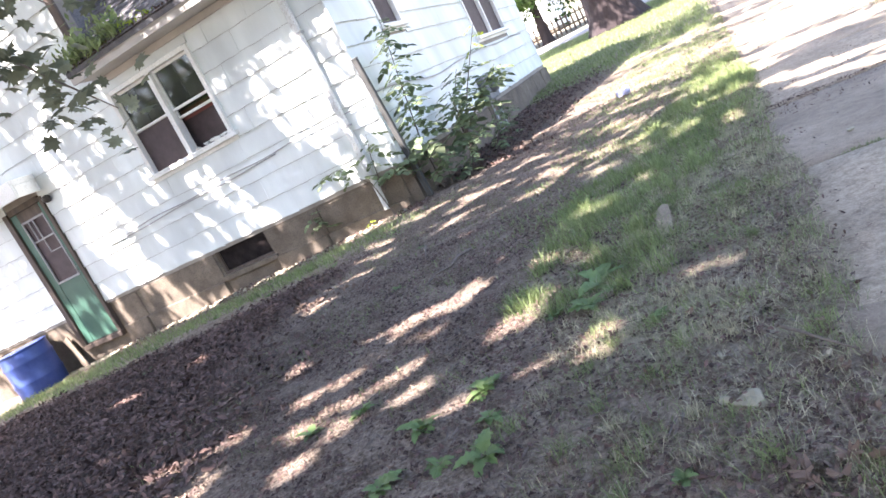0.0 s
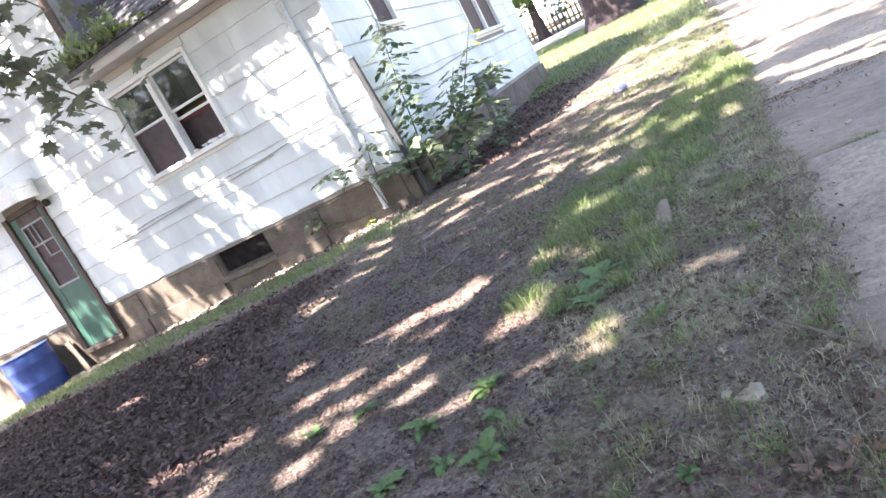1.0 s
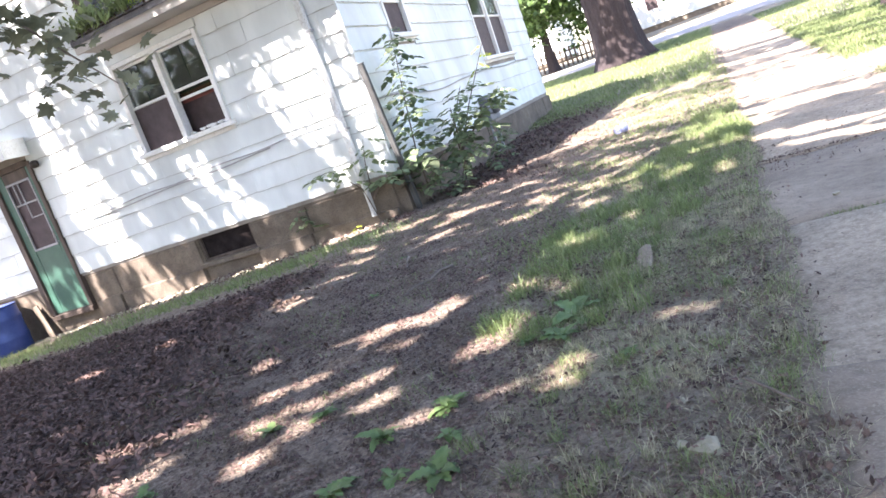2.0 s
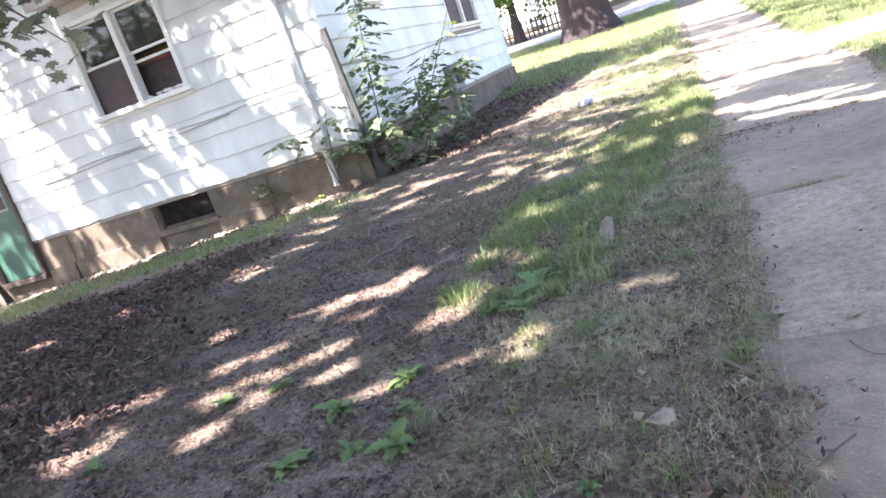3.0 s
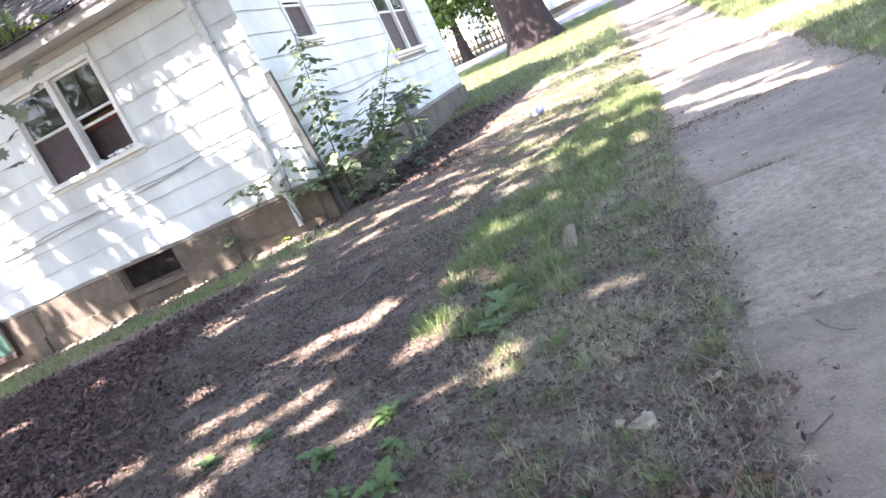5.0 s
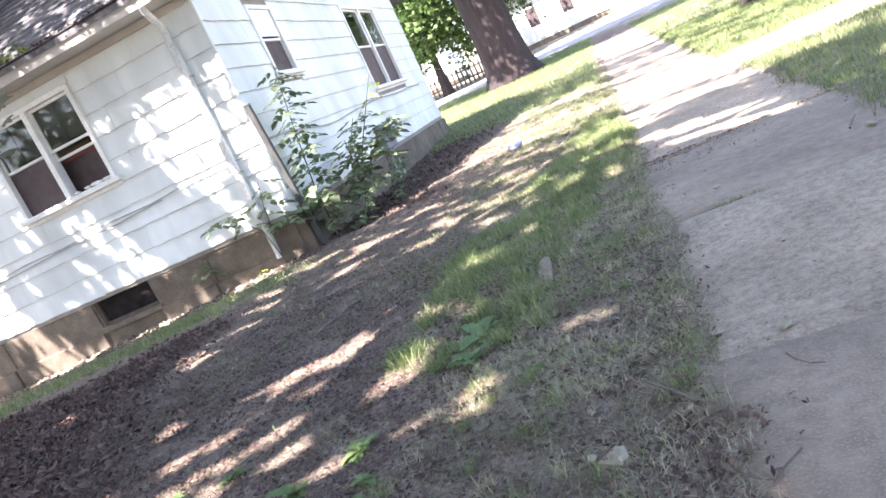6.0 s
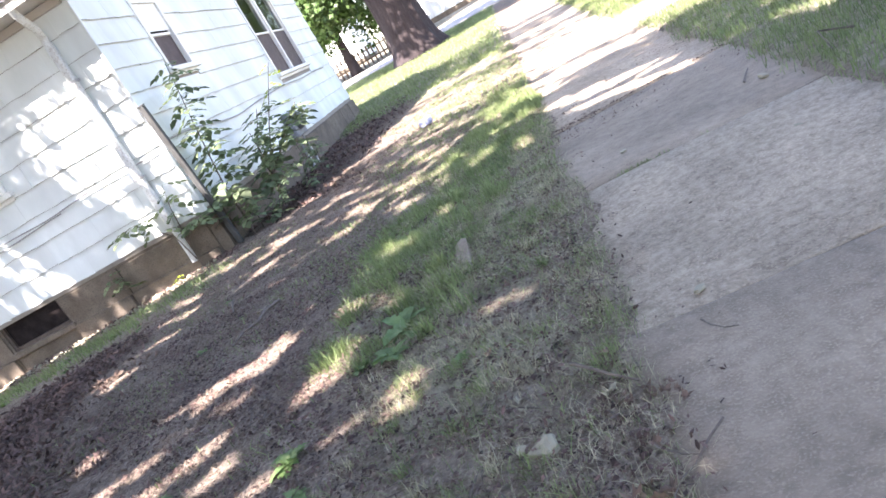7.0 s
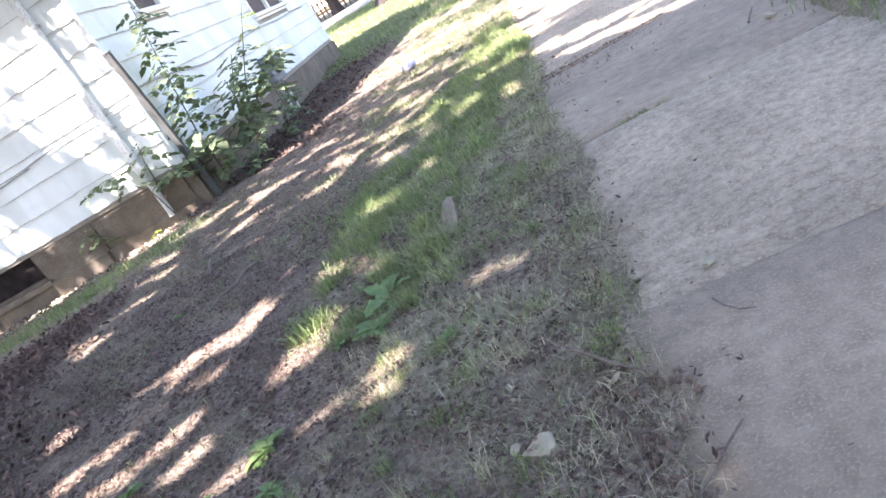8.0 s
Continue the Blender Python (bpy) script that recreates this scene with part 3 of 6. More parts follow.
def roof_courses():
    """Overlapping tabs up the slope, joined: real steps and slots."""
    vs, fs = [], []
    r = random.Random(11)
    run = math.hypot(1, PITCH)
    cx, sx = 1 / run, PITCH / run
    step = 0.14
    rows = int((RIDGE_Y + 0.45) * run / step)
    for i in range(rows):
        s = i * step
        x = TALL_X + 0.02 - (0.15 if i % 2 else 0)
        while x < 0.24:
            xa, xb = max(x + 0.004, TALL_X + 0.02), min(x + 0.296, 0.24)
            if xb > xa:
                lift, down = 0.012 + r.uniform(0, 0.006), r.uniform(-0.008, 0.008)
                k = len(vs)
                for (q, h) in ((s + down, lift), (s + step * 1.25, lift * 0.2), (s + down, lift - 0.008)):
                    y, z = -0.46 + q * cx - h * sx, 3.09 + q * sx + h * cx
                    vs += [(xa, y, z), (xb, y, z)]
                fs += [(k, k + 1, k + 3, k + 2), (k + 4, k + 5, k + 1, k)]
            x += 0.30
    return arrays("roof_shingles", vs, fs, M_ROOF, house)


roof_courses()


def slab_roof(x0, x1, y0, z0, y1, z1, th=0.06):
    bm = bmesh.new()
    v = [bm.verts.new(p) for p in ((x0, y0, z0), (x1, y0, z0), (x1, y1, z1), (x0, y1, z1), (x0, y0, z0 - th), (x1, y0, z0 - th), (x1, y1, z1 - th), (x0, y1, z1 - th))]
    for f in ((0, 1, 2, 3), (7, 6, 5, 4), (0, 4, 5, 1), (1, 5, 6, 2), (2, 6, 7, 3), (3, 7, 4, 0)):
        bm.faces.new([v[i] for i in f])
    return bm


zr = 3.08 + PITCH * (RIDGE_Y + 0.45)
part("roof", slab_roof(TALL_X + 0.02, 0.22, -0.45, 3.08, RIDGE_Y, zr), M_ROOF, house)
part("roof", slab_roof(TALL_X + 0.02, 0.22, RIDGE_Y, zr, SIDE_Y1 + 0.4, zr - PITCH * (SIDE_Y1 + 0.4 - RIDGE_Y)), M_ROOF, house)
part("roof", slab_roof(FRONT_X0 - 0.3, TALL_X + 0.3, -0.4, 5.8, RIDGE_Y, 7.6), M_ROOF, house)
part("roof", slab_roof(FRONT_X0 - 0.3, TALL_X + 0.3, RIDGE_Y, 7.6, SIDE_Y1 + 0.4, 5.8), M_ROOF, house)

# downspout with its elbow
ds = empty("downspout")
ds.parent = house
boxed("pipe", (-0.44, -0.36, -0.075, -0.012, 0.55, 2.62), M_PIPE, ds, 0.012)
part("elbow", tube([(-0.31, -0.40, 2.95), (-0.315, -0.37, 2.89), (-0.36, -0.14, 2.77), (-0.395, -0.05, 2.69), (-0.40, -0.045, 2.60)], [0.038] * 5, 10), M_PIPE, ds)
part("lower_pipe", tube([(-0.40, -0.05, 0.60), (-0.40, -0.06, 0.16), (-0.40, -0.072, 0.10)], [0.036, 0.034, 0.033], 10), M_PIPE, ds, "chipped white lower pipe")
for z in (2.2, 1.1):
    boxed("strap", (-0.46, -0.34, -0.079, -0.008, z, z + 0.025), M_METAL, ds, 0.002)


# cables clipped along the walls
def cable(points, r=0.008):
    return part("cable", tube(points, [r] * len(points), 6), M_CABLE, house)


cable([(x, -0.02, 1.19 + 0.02 * (x + 3.6) + 0.012 * math.sin(x * 5)) for x in np.linspace(-4.4, -0.1, 30)])
cable([(x, -0.018, 1.155 + 0.02 * (x + 3.6) + 0.008 * math.sin(x * 4 + 1)) for x in np.linspace(-4.4, -1.4, 24)])
cable([(0.02, y, 1.30 - 0.09 * math.exp(-((y - 2.3) / 0.9) ** 2) + 0.01 * math.sin(3 * y)) for y in np.linspace(0.1, 7.6, 40)], 0.009)

# electricity meter with conduits
meter = empty("meter")
meter.parent = house
boxed("meter_box", (0.005, 0.13, 3.62, 4.16, 0.52, 0.92), M_METER, meter, 0.015)
dial = part("dial", lathe([(0.13, 0), (0.13, 0.03), (0.115, 0.09), (0.06, 0.12), (0.01, 0.125)], 20), M_METER, meter, smooth=True)
dial.matrix_basis = pose(0.131, 3.89, 0.74, 0, 90, 0)
for y in (3.68, 3.98):
    part("conduit", tube([(0.07, y, 0.53), (0.07, y, 0.3), (0.08, y - 0.03, -0.1)], [0.022] * 3, 8), M_METAL, meter)

# ---- siding, shingle by shingle ----
def shingle_mesh(name, w, seed):
    r = random.Random(seed)
    bm = bmesh.new()
    n = 6
    foot = [r.uniform(-0.005, 0.005) for k in range(n + 1)]
    top = [bm.verts.new((w * k / n, 0.002, EXPO + 0.02)) for k in range(n + 1)]
    brow = [bm.verts.new((w * k / n, -0.0155, foot[k] + r.uniform(0.003, 0.008))) for k in range(n + 1)]
    lowf = [bm.verts.new((w * k / n, -0.015, foot[k])) for k in range(n + 1)]
    lowb = [bm.verts.new((w * k / n, 0.002, foot[k] + 0.006)) for k in range(n + 1)]
    for k in range(n):
        bm.faces.new((brow[k], brow[k + 1], top[k + 1], top[k]))
        # Lip faces carry the painted shade line.
        bm.faces.new((lowf[k], lowf[k + 1], brow[k + 1], brow[k])).material_index = 1
        bm.faces.new((lowb[k], lowb[k + 1], lowf[k + 1], lowf[k])).material_index = 1
    bm.faces.new((lowb[0], lowf[0], brow[0], top[0]))
    bm.faces.new((lowb[-1], top[-1], brow[-1], lowf[-1]))
    me = bpy.data.meshes.new(name)
    bm.to_mesh(me)
    bm.free()
    me.materials.append(M_SIDING)
    me.materials.append(M_EDGE)
    return me


FULL = [shingle_mesh("shingle", 0.6085, k) for k in range(8)]
short_cache = {}


def course_row(parent, axis, u0, u1, z, off, holes, seed):
    r = random.Random(seed)
    u = u0 - off
    while u < u1 - 0.01:
        a, b = max(u, u0), min(u + 0.61, u1)
        u += 0.61
        spans = [(a, b)]
        for h in holes:
            if h[2] < z + EXPO - 0.03 and h[3] > z + 0.03:
                cut = []
                for s, e in spans:
                    if h[1] <= s or h[0] >= e:
                        cut.append((s, e))
                    else:
                        if h[0] > s:
                            cut.append((s, h[0]))
                        if h[1] < e:
                            cut.append((h[1], e))
                spans = cut
        for s, e in spans:
            w = e - s - 0.0015
            if w < 0.03:
                continue
            if w > 0.6:
                me = r.choice(FULL)
            else:
                key = round(w, 2)
                me = short_cache.setdefault(key, shingle_mesh("shingle", key, int(key * 100)) if key not in short_cache else None)
            ob = new("shingle", me)
            ob.parent = parent
            tilt = r.uniform(-0.25, 0.25)
            ob.matrix_basis = pose(s, 0.010, z + r.uniform(-0.004, 0.004), 0, tilt, 0) if axis == "x" else pose(-0.010, s, z + r.uniform(-0.003, 0.003), 0, 0, 90) @ pose(0, 0, 0, 0, tilt, 0)


for k in range(18):
    z = SIDE_Z + k * EXPO
    x1 = 0.0 if z < 2.7 else TALL_X - 0.10
    course_row(front if z < 2.9 else tall, "x", -8.2 if z < 2.9 else -7.4, x1, z, 0.3 if k % 2 else 0.0, [WIN, DOOR], k)
for k in range(10):
    course_row(side, "y", 0.0, SIDE_Y1, SIDE_Z + 0.02 + k * EXPO, 0.31 if k % 2 else 0.0, [NARROW, SECOND], 100 + k)

# ---- concrete walk, slab by slab ----
walk_way = empty("pavement", (0, 0, 0), "worn grey concrete walk with cracked joints", "pavement")
walk_way["kind"] = "structure"


def slab(x0, x1, y0, y1, seed, smooth=False):
    r = random.Random(seed)
    bm = bmesh.new()
    nx, ny = 14, 15
    rows = []
    for j in range(ny + 1):
        row = []
        for i in range(nx + 1):
            u, v = i / nx, j / ny
            u = {0: 0, 1: 0.014, nx - 1: 0.986, nx: 1}.get(i, u)
            v = {0: 0, 1: 0.010, ny - 1: 0.990, ny: 1}.get(j, v)
            ex = min(u, 1 - u) * (x1 - x0)
            ey = min(v, 1 - v) * (y1 - y0)
            jx = r.uniform(-0.012, 0.012) if 0 < j < ny else 0
            edge_row = i in (0, 1, nx - 1, nx) or j in (0, 1, ny - 1, ny)
            jy = r.uniform(-0.010, 0.010) if 0 < i < nx else 0
            jx, jy = (jx, jy) if not edge_row else (jx * 0.9 if i in (0, nx) else 0.0, jy * 0.4 if j in (0, ny) else 0.0)
            x, y = x0 + u * (x1 - x0) + jx, y0 + v * (y1 - y0) + jy
            z = 0.02 * max(y - 4, 0) + 0.006 * math.sin(x * 3 + y * 2 + seed) + 0.004 * math.sin(y * 5 + seed)
            if i in (0, nx) or j in (0, ny):
                z -= (0.001 + r.uniform(0, 0.002)) if abs(y + 5.32) < 0.02 else (0.009 + r.uniform(0, 0.012))
            row.append(bm.verts.new((x, y, z)))
        rows.append(row)
    for j in range(ny):
        for i in range(nx):
            bm.faces.new((rows[j][i], rows[j][i + 1], rows[j + 1][i + 1], rows[j + 1][i]))
    rim = [rows[0][i] for i in range(nx + 1)] + [rows[j][nx] for j in range(1, ny + 1)] + [rows[ny][i] for i in range(nx - 1, -1, -1)] + [rows[j][0] for j in range(ny - 1, 0, -1)]
    low = [bm.verts.new((v.co.x, v.co.y, v.co.z - 0.12)) for v in rim]
    for k in range(len(rim)):
        bm.faces.new((rim[k], low[k], low[(k + 1) % len(rim)], rim[(k + 1) % len(rim)]))
    bm.faces.new(low[::-1])
    return part("slab", bm, M_SMOOTH if smooth else M_CONC, walk_way, smooth=True)


joints = [-11.3, -9.8, -8.3, -6.82, -5.32, -3.87, -2.36, -0.88, 0.62, 2.12, 3.62, 5.12, 6.62, 8.12, 9.62, 11.12, 12.62, 14.12, 15.7, 17.3, 18.9, 20.5, 23.1]
for k, (a, b) in enumerate(zip(joints, joints[1:])):
    slab(WALK_X0 + 0.02 * math.sin(k * 2.1), WALK_X1 + 0.02 * math.sin(k * 1.3), a + (0.001 if k == 4 else 0.005), b - (0.001 if k == 3 else 0.005), k, k in (3, 5))
for k in range(3):
    slab(WALK_X1 + 0.03 + 1.52 * k, WALK_X1 + 1.54 + 1.52 * k, 0.45, 1.87, 77 + k)


def joint_soil(y, seed):
    """Soil and moss packed into a joint."""
    r = random.Random(seed)
    bm = bmesh.new()
    rows = []
    n = 40
    for i in range(n + 1):
        x = WALK_X0 + 0.03 + (WALK_X1 - WALK_X0 - 0.06) * i / n
        w = 0.006 + 0.013 * max(0, math.sin(x * 5 + seed)) * r.random() + 0.004 * r.random()
        z = 0.02 * max(y - 4, 0) - 0.009 + 0.006 * math.sin(x * 5 + seed) * r.random() + 0.004 * r.random()
        o = 0.01 * math.sin(x * 6 + seed)
        rows.append([bm.verts.new((x, y + o - w, z - 0.018)), bm.verts.new((x, y + o, z)), bm.verts.new((x, y + o + w, z - 0.018))])
    for a, b in zip(rows, rows[1:]):
        bm.faces.new((a[0], b[0], b[1], a[1]))
        bm.faces.new((a[1], b[1], b[2], a[2]))
    return part("joint_soil", bm, M_GROUND, walk_way, "dark soil packed in the joint")


for k, y in enumerate(joints[2:14]):
    if y != -5.32:
        joint_soil(y, k)


# ---- trees ----
SX, SY = -SUN.x / SUN.z, -SUN.y / SUN.z      # how far a shadow runs for a metre of height


def leaf_mesh(name, P, size, material, parent, seed, droop=0.5, shape="maple"):
    """Many small leaves, each a folded, pointed blade with lobes, at points P."""
    r = np.random.RandomState(seed)
    n = len(P)
    if shape == "maple":
        base = np.array([(0, -0.5, 0), (0.22, -0.12, 0.05), (0.52, 0.05, 0.0), (0.20, 0.14, 0.05), (0, 0.55, -0.05), (-0.20, 0.14, 0.05), (-0.52, 0.05, 0.0), (-0.22, -0.12, 0.05)])
        tri = np.array([(0, 1, 7), (1, 2, 3), (1, 3, 5), (1, 5, 7), (5, 6, 7), (3, 4, 5)])
    elif shape == "crumple":
        base = np.array([(0, 0, 0.16), (0.22, 0.05, 0.02), (0.12, 0.36, 0.16), (-0.07, 0.62, -0.02), (-0.26, 0.08, 0.14), (-0.12, -0.40, 0.0), (0.10, -0.62, 0.12)])
        tri = np.array([(0, 1, 2), (0, 2, 3), (0, 3, 4), (0, 4, 5), (0, 5, 6), (0, 6, 1)])
    else:
        base = np.array([(0, -0.5, 0), (0.2, -0.1, 0.06), (0, 0.5, -0.08), (-0.2, -0.1, 0.06)])
        tri = np.array([(0, 1, 3), (1, 2, 3)])
    yaw, tilt, roll = r.uniform(0, 2 * np.pi, n), r.normal(0, droop, n), r.normal(0, droop, n)
    s = size * r.uniform(0.5, 1.3, n)
    cy, sy, ct, st, cr, sr = np.cos(yaw), np.sin(yaw), np.cos(tilt), np.sin(tilt), np.cos(roll), np.sin(roll)
    V = base[None] * s[:, None, None]
    x, y, z = V[..., 0], V[..., 1], V[..., 2]
    x, z = x * cr[:, None] + z * sr[:, None], -x * sr[:, None] + z * cr[:, None]
    y, z = y * ct[:, None] - z * st[:, None], y * st[:, None] + z * ct[:, None]
    x, y = x * cy[:, None] - y * sy[:, None], x * sy[:, None] + y * cy[:, None]
    V = np.stack([x, y, z], -1) + np.asarray(P)[:, None]
    F = tri[None] + (np.arange(n) * len(base))[:, None, None]
    return arrays(name, V.reshape(-1, 3), F.reshape(-1, 3), material, parent)


def trunk_mesh(name, pts, radii, parent, sides=40, furrow=0.06, flare=0.0, seed=0):
    """A furrowed, tapered trunk with root flare."""
    bm = bmesh.new()
    r = random.Random(seed)
    ph = [r.uniform(0, 6.28) for _ in range(8)]
    steps = 8 * (len(pts) - 1)
    rings = []
    for i in range(steps + 1):
        f = i / steps * (len(pts) - 1)
        k = min(int(f), len(pts) - 2)
        c = Vector(pts[k]).lerp(Vector(pts[k + 1]), f - k)
        rad = radii[k] * (1 - f + k) + radii[k + 1] * (f - k)
        h = c.z - pts[0][2]
        ring = []
        for s in range(sides):
            a = 2 * math.pi * s / sides
            bump = furrow * (0.5 * math.sin(a * 11 + ph[0] + 0.7 * math.sin(h * 2 + ph[1])) + 0.5 * math.sin(a * 17 + ph[2] + 0.9 * math.sin(h * 3 + ph[3])))
            root = flare * math.exp(-h / 0.45) * (1 + 0.45 * math.sin(a * 5 + ph[4]))
            q = rad * (1 + bump) + root
            ring.append(bm.verts.new((c.x + q * math.cos(a), c.y + q * math.sin(a), c.z)))
        rings.append(ring)
    for a, b in zip(rings, rings[1:]):
        for s in range(sides):
            bm.faces.new((a[s], a[(s + 1) % sides], b[(s + 1) % sides], b[s]))
    bm.faces.new(rings[0][::-1])
    bm.faces.new(rings[-1])
    return part(name, bm, M_BARK, parent, smooth=True)


# sunlit spots on the yard, cut into the unseen crowns: middle x, y, half length, half width, bearing in degrees
SPOTS = [(1.68, -4.07, 0.33, 0.11, 30), (1.78, -4.37, 0.08, 0.022, 26), (1.48, -4.49, 0.07, 0.05, 19), (2.33, -4.58, 0.17, 0.058, 48), (2.74, -4.97, 0.06, 0.04, 20), (2.71, -5.10, 0.045, 0.022, 25), (2.52, -5.13, 0.06, 0.012, 45),
         (1.93, -5.03, 0.085, 0.035, 66), (2.23, -5.22, 0.06, 0.025, 32), (1.19, -4.74, 0.10, 0.045, 6), (1.64, -5.13, 0.06, 0.035, 22), (0.91, -4.30, 0.06, 0.03, 0), (0.64, -5.08, 0.13, 0.035, 13), (1.03, -5.26, 0.06, 0.04, 38)]
SPOTS2 = [(0.97, -5.46, 0.08, 0.035, 13), (0.92, -4.92, 0.07, 0.035, 28), (1.57, -4.93, 0.08, 0.018, 14), (1.80, -4.80, 0.09, 0.022, 50), (1.39, -5.09, 0.05, 0.03, 45), (1.54, -5.39, 0.06, 0.03, 68), (-1.40, -3.47, 0.14, 0.06, 5),
          (0.24, -2.97, 0.16, 0.08, -4), (-0.83, -3.17, 0.08, 0.05, 15), (3.07, -4.69, 0.012, 0.006, 8), (3.18, -4.70, 0.016, 0.012, 16), (-0.22, -4.65, 0.07, 0.04, 27), (1.45, -4.65, 0.08, 0.03, 26)]
SPOTS3 = [(1.62, 2.65, 1.35, 0.2, 68), (3.42, -0.45, 0.30, 0.22, 0), (2.9, 2.45, 0.8, 0.12, -58), (4.0, 0.9, 0.7, 0.13, 335), (4.3, 2.2, 0.8, 0.35, 345), (4.1, -0.05, 0.8, 0.16, 338), (3.95, -1.6, 0.6, 0.12, 330),
          (4.1, -2.15, 0.5, 0.05, 330)]


def lit(gx, gy, h, half):
    """Where crown leaves are left out to shape the sun spots, by the place the sun's rays would meet level ground."""
    gap = np.zeros(gx.shape, bool)
    torn = wav(gx * 0.83 + gy * 0.55, 2.4 * (gy * 0.83 - gx * 0.55), 11.0, 0.6)
    for x, y, a, b, d in SPOTS + SPOTS2 + SPOTS3:
        c, s = math.cos(radians(d)), math.sin(radians(d))
        u, v = (gx - x) * c + (gy - y) * s, -(gx - x) * s + (gy - y) * c
        m = half + 0.0034 * h
        gap |= (u / (a + m)) ** 2 + ((v + 0.3 * b * np.sin(u * 17)) / (b + m)) ** 2 < 1 + 0.75 * torn
    row = wav(gx * 0.55 + gy * 0.35, gy - 0.22 * gx, 9.0, 1.4) * 0.6 + 0.5 * wav(gx, gy * 1.7, 14.0, 0.3)
    band = sstep(-3.0, -2.0, gy) * (1 - sstep(-0.35, -0.05, gy)) * sstep(-1.2, 0.2, gx) * (1 - 0.3 * sstep(2.0, 2.6, gx)) * (1 - sstep(3.1, 3.5, gx))
    band = np.maximum(band, 0.3 * sstep(-0.3, 0, gy) * (1 - sstep(3, 5, gy)) * sstep(1.3, 1.8, gx) * (1 - sstep(3.1, 3.5, gx)))
    gap |= (band > 0.1) & (row > 0.55 - 0.42 * band)
    wall = (gy > -0.12) & (gy < np.where(gx < -1.9, 4.4, 2.3)) & (gx < 1.1)
    z = np.clip(gy, 0, 5) / SY
    x = gx - SX * z
    k = x - 0.35 * (2.2 - z)                          # along the slanting shafts
    thr = np.where(x < -3.3, 0.38, np.where(x < -1.1, 0.36, 0.18)) - 0.10 * np.clip(h - 6.6, 0, 2.5) + 0.5 * ((z < 0.47) & (x > -3.1))
    # These offsets open or close the crowns to light or shade parts of the wall.
    thr = thr + 0.6 * ((x > -5.95) & (x < -4.7) & (z > 0.7))
    thr = thr - 0.75 * np.exp(-((k + 4.62) / 0.30) ** 2) - 0.5 * np.exp(-((x + 0.75) / 0.35) ** 2 - ((z - 1.65) / 0.5) ** 2)
    thr = thr + 0.7 * ((x > -3.15) & (x < -1.78) & (z > 1.66) & (z < 2.8))
    broad = 0.42 * wav(k, z * 0.3, 4.5, 0.3) + 0.5 * wav(k, z * 0.33, 15.0, 1.7) + 0.45 * wav(k, z * 0.4, 25.0, 0.5) + 0.25 * wav(k, z, 2.3, 0.9)
    fine = 0.8 * wav(k, z * 0.2, 40.0, 0.7) + 0.4 * wav(k, z * 0.35, 73.0, 1.3)
    n = broad + 0.1 if half > 0.03 else 0.7 * broad + 0.7 * fine + 0.12
    gap |= wall & (n > thr)
    green = (gx > 1.9) & (gx < 3.4) & (gy > -4.2) & (gy < 6)
    gap |= green & (0.6 * wav(gx, gy, 5.0, 2.2) + 0.5 * wav(gx, gy, 11.0, 0.2) > 0.30 + 0.2 * sstep(0.0, 1.5, gy))
    foot = (gy > -0.45) & (gy <= -0.02) & (gx < -0.1) & (gx > -6)
    gap |= foot & (wav(gx, gy, 4.0, 2.0) > -0.2)
    speck = 0.5 * wav(gx, gy, 9.0, 4.0) + 0.5 * wav(gx, gy, 21.0, 2.0)
    gap |= (speck > 0.62) & (gy < -2) & (gx < 1.0)
    s = gy + 0.42 * gx
    gap |= (gx > 3.3) & (gx < 6) & (gy > 2.9) & (0.7 * wav(gx * 0.3, s, 4.6, 0.7) + 0.35 * wav(gx * 0.4, s, 11.0, 1.2) > 0.1)
    far = (gy > 4.5) & (gx > -3)
    gap |= far & ((gx < 3.3) | (gx > 6)) & (0.6 * wav(gx, gy, 1.3, 0.5) + 0.4 * wav(gx, gy, 4.0, 1.5) > np.where(gx > 4.7, 0.1, 0.2))
    gap |= (gx > 4.9) & (gy > 0.3) & (gy < 2.0) & (wav(gx, gy, 6.0, 0.3) > -0.55)
    lawn = (gx > 4.75) & (gy > -3)
    gap |= lawn & (0.6 * wav(gx, gy, 2.5, 0.5) + 0.5 * wav(gx, gy, 7.5, 1.1) > 0.26)
    return gap


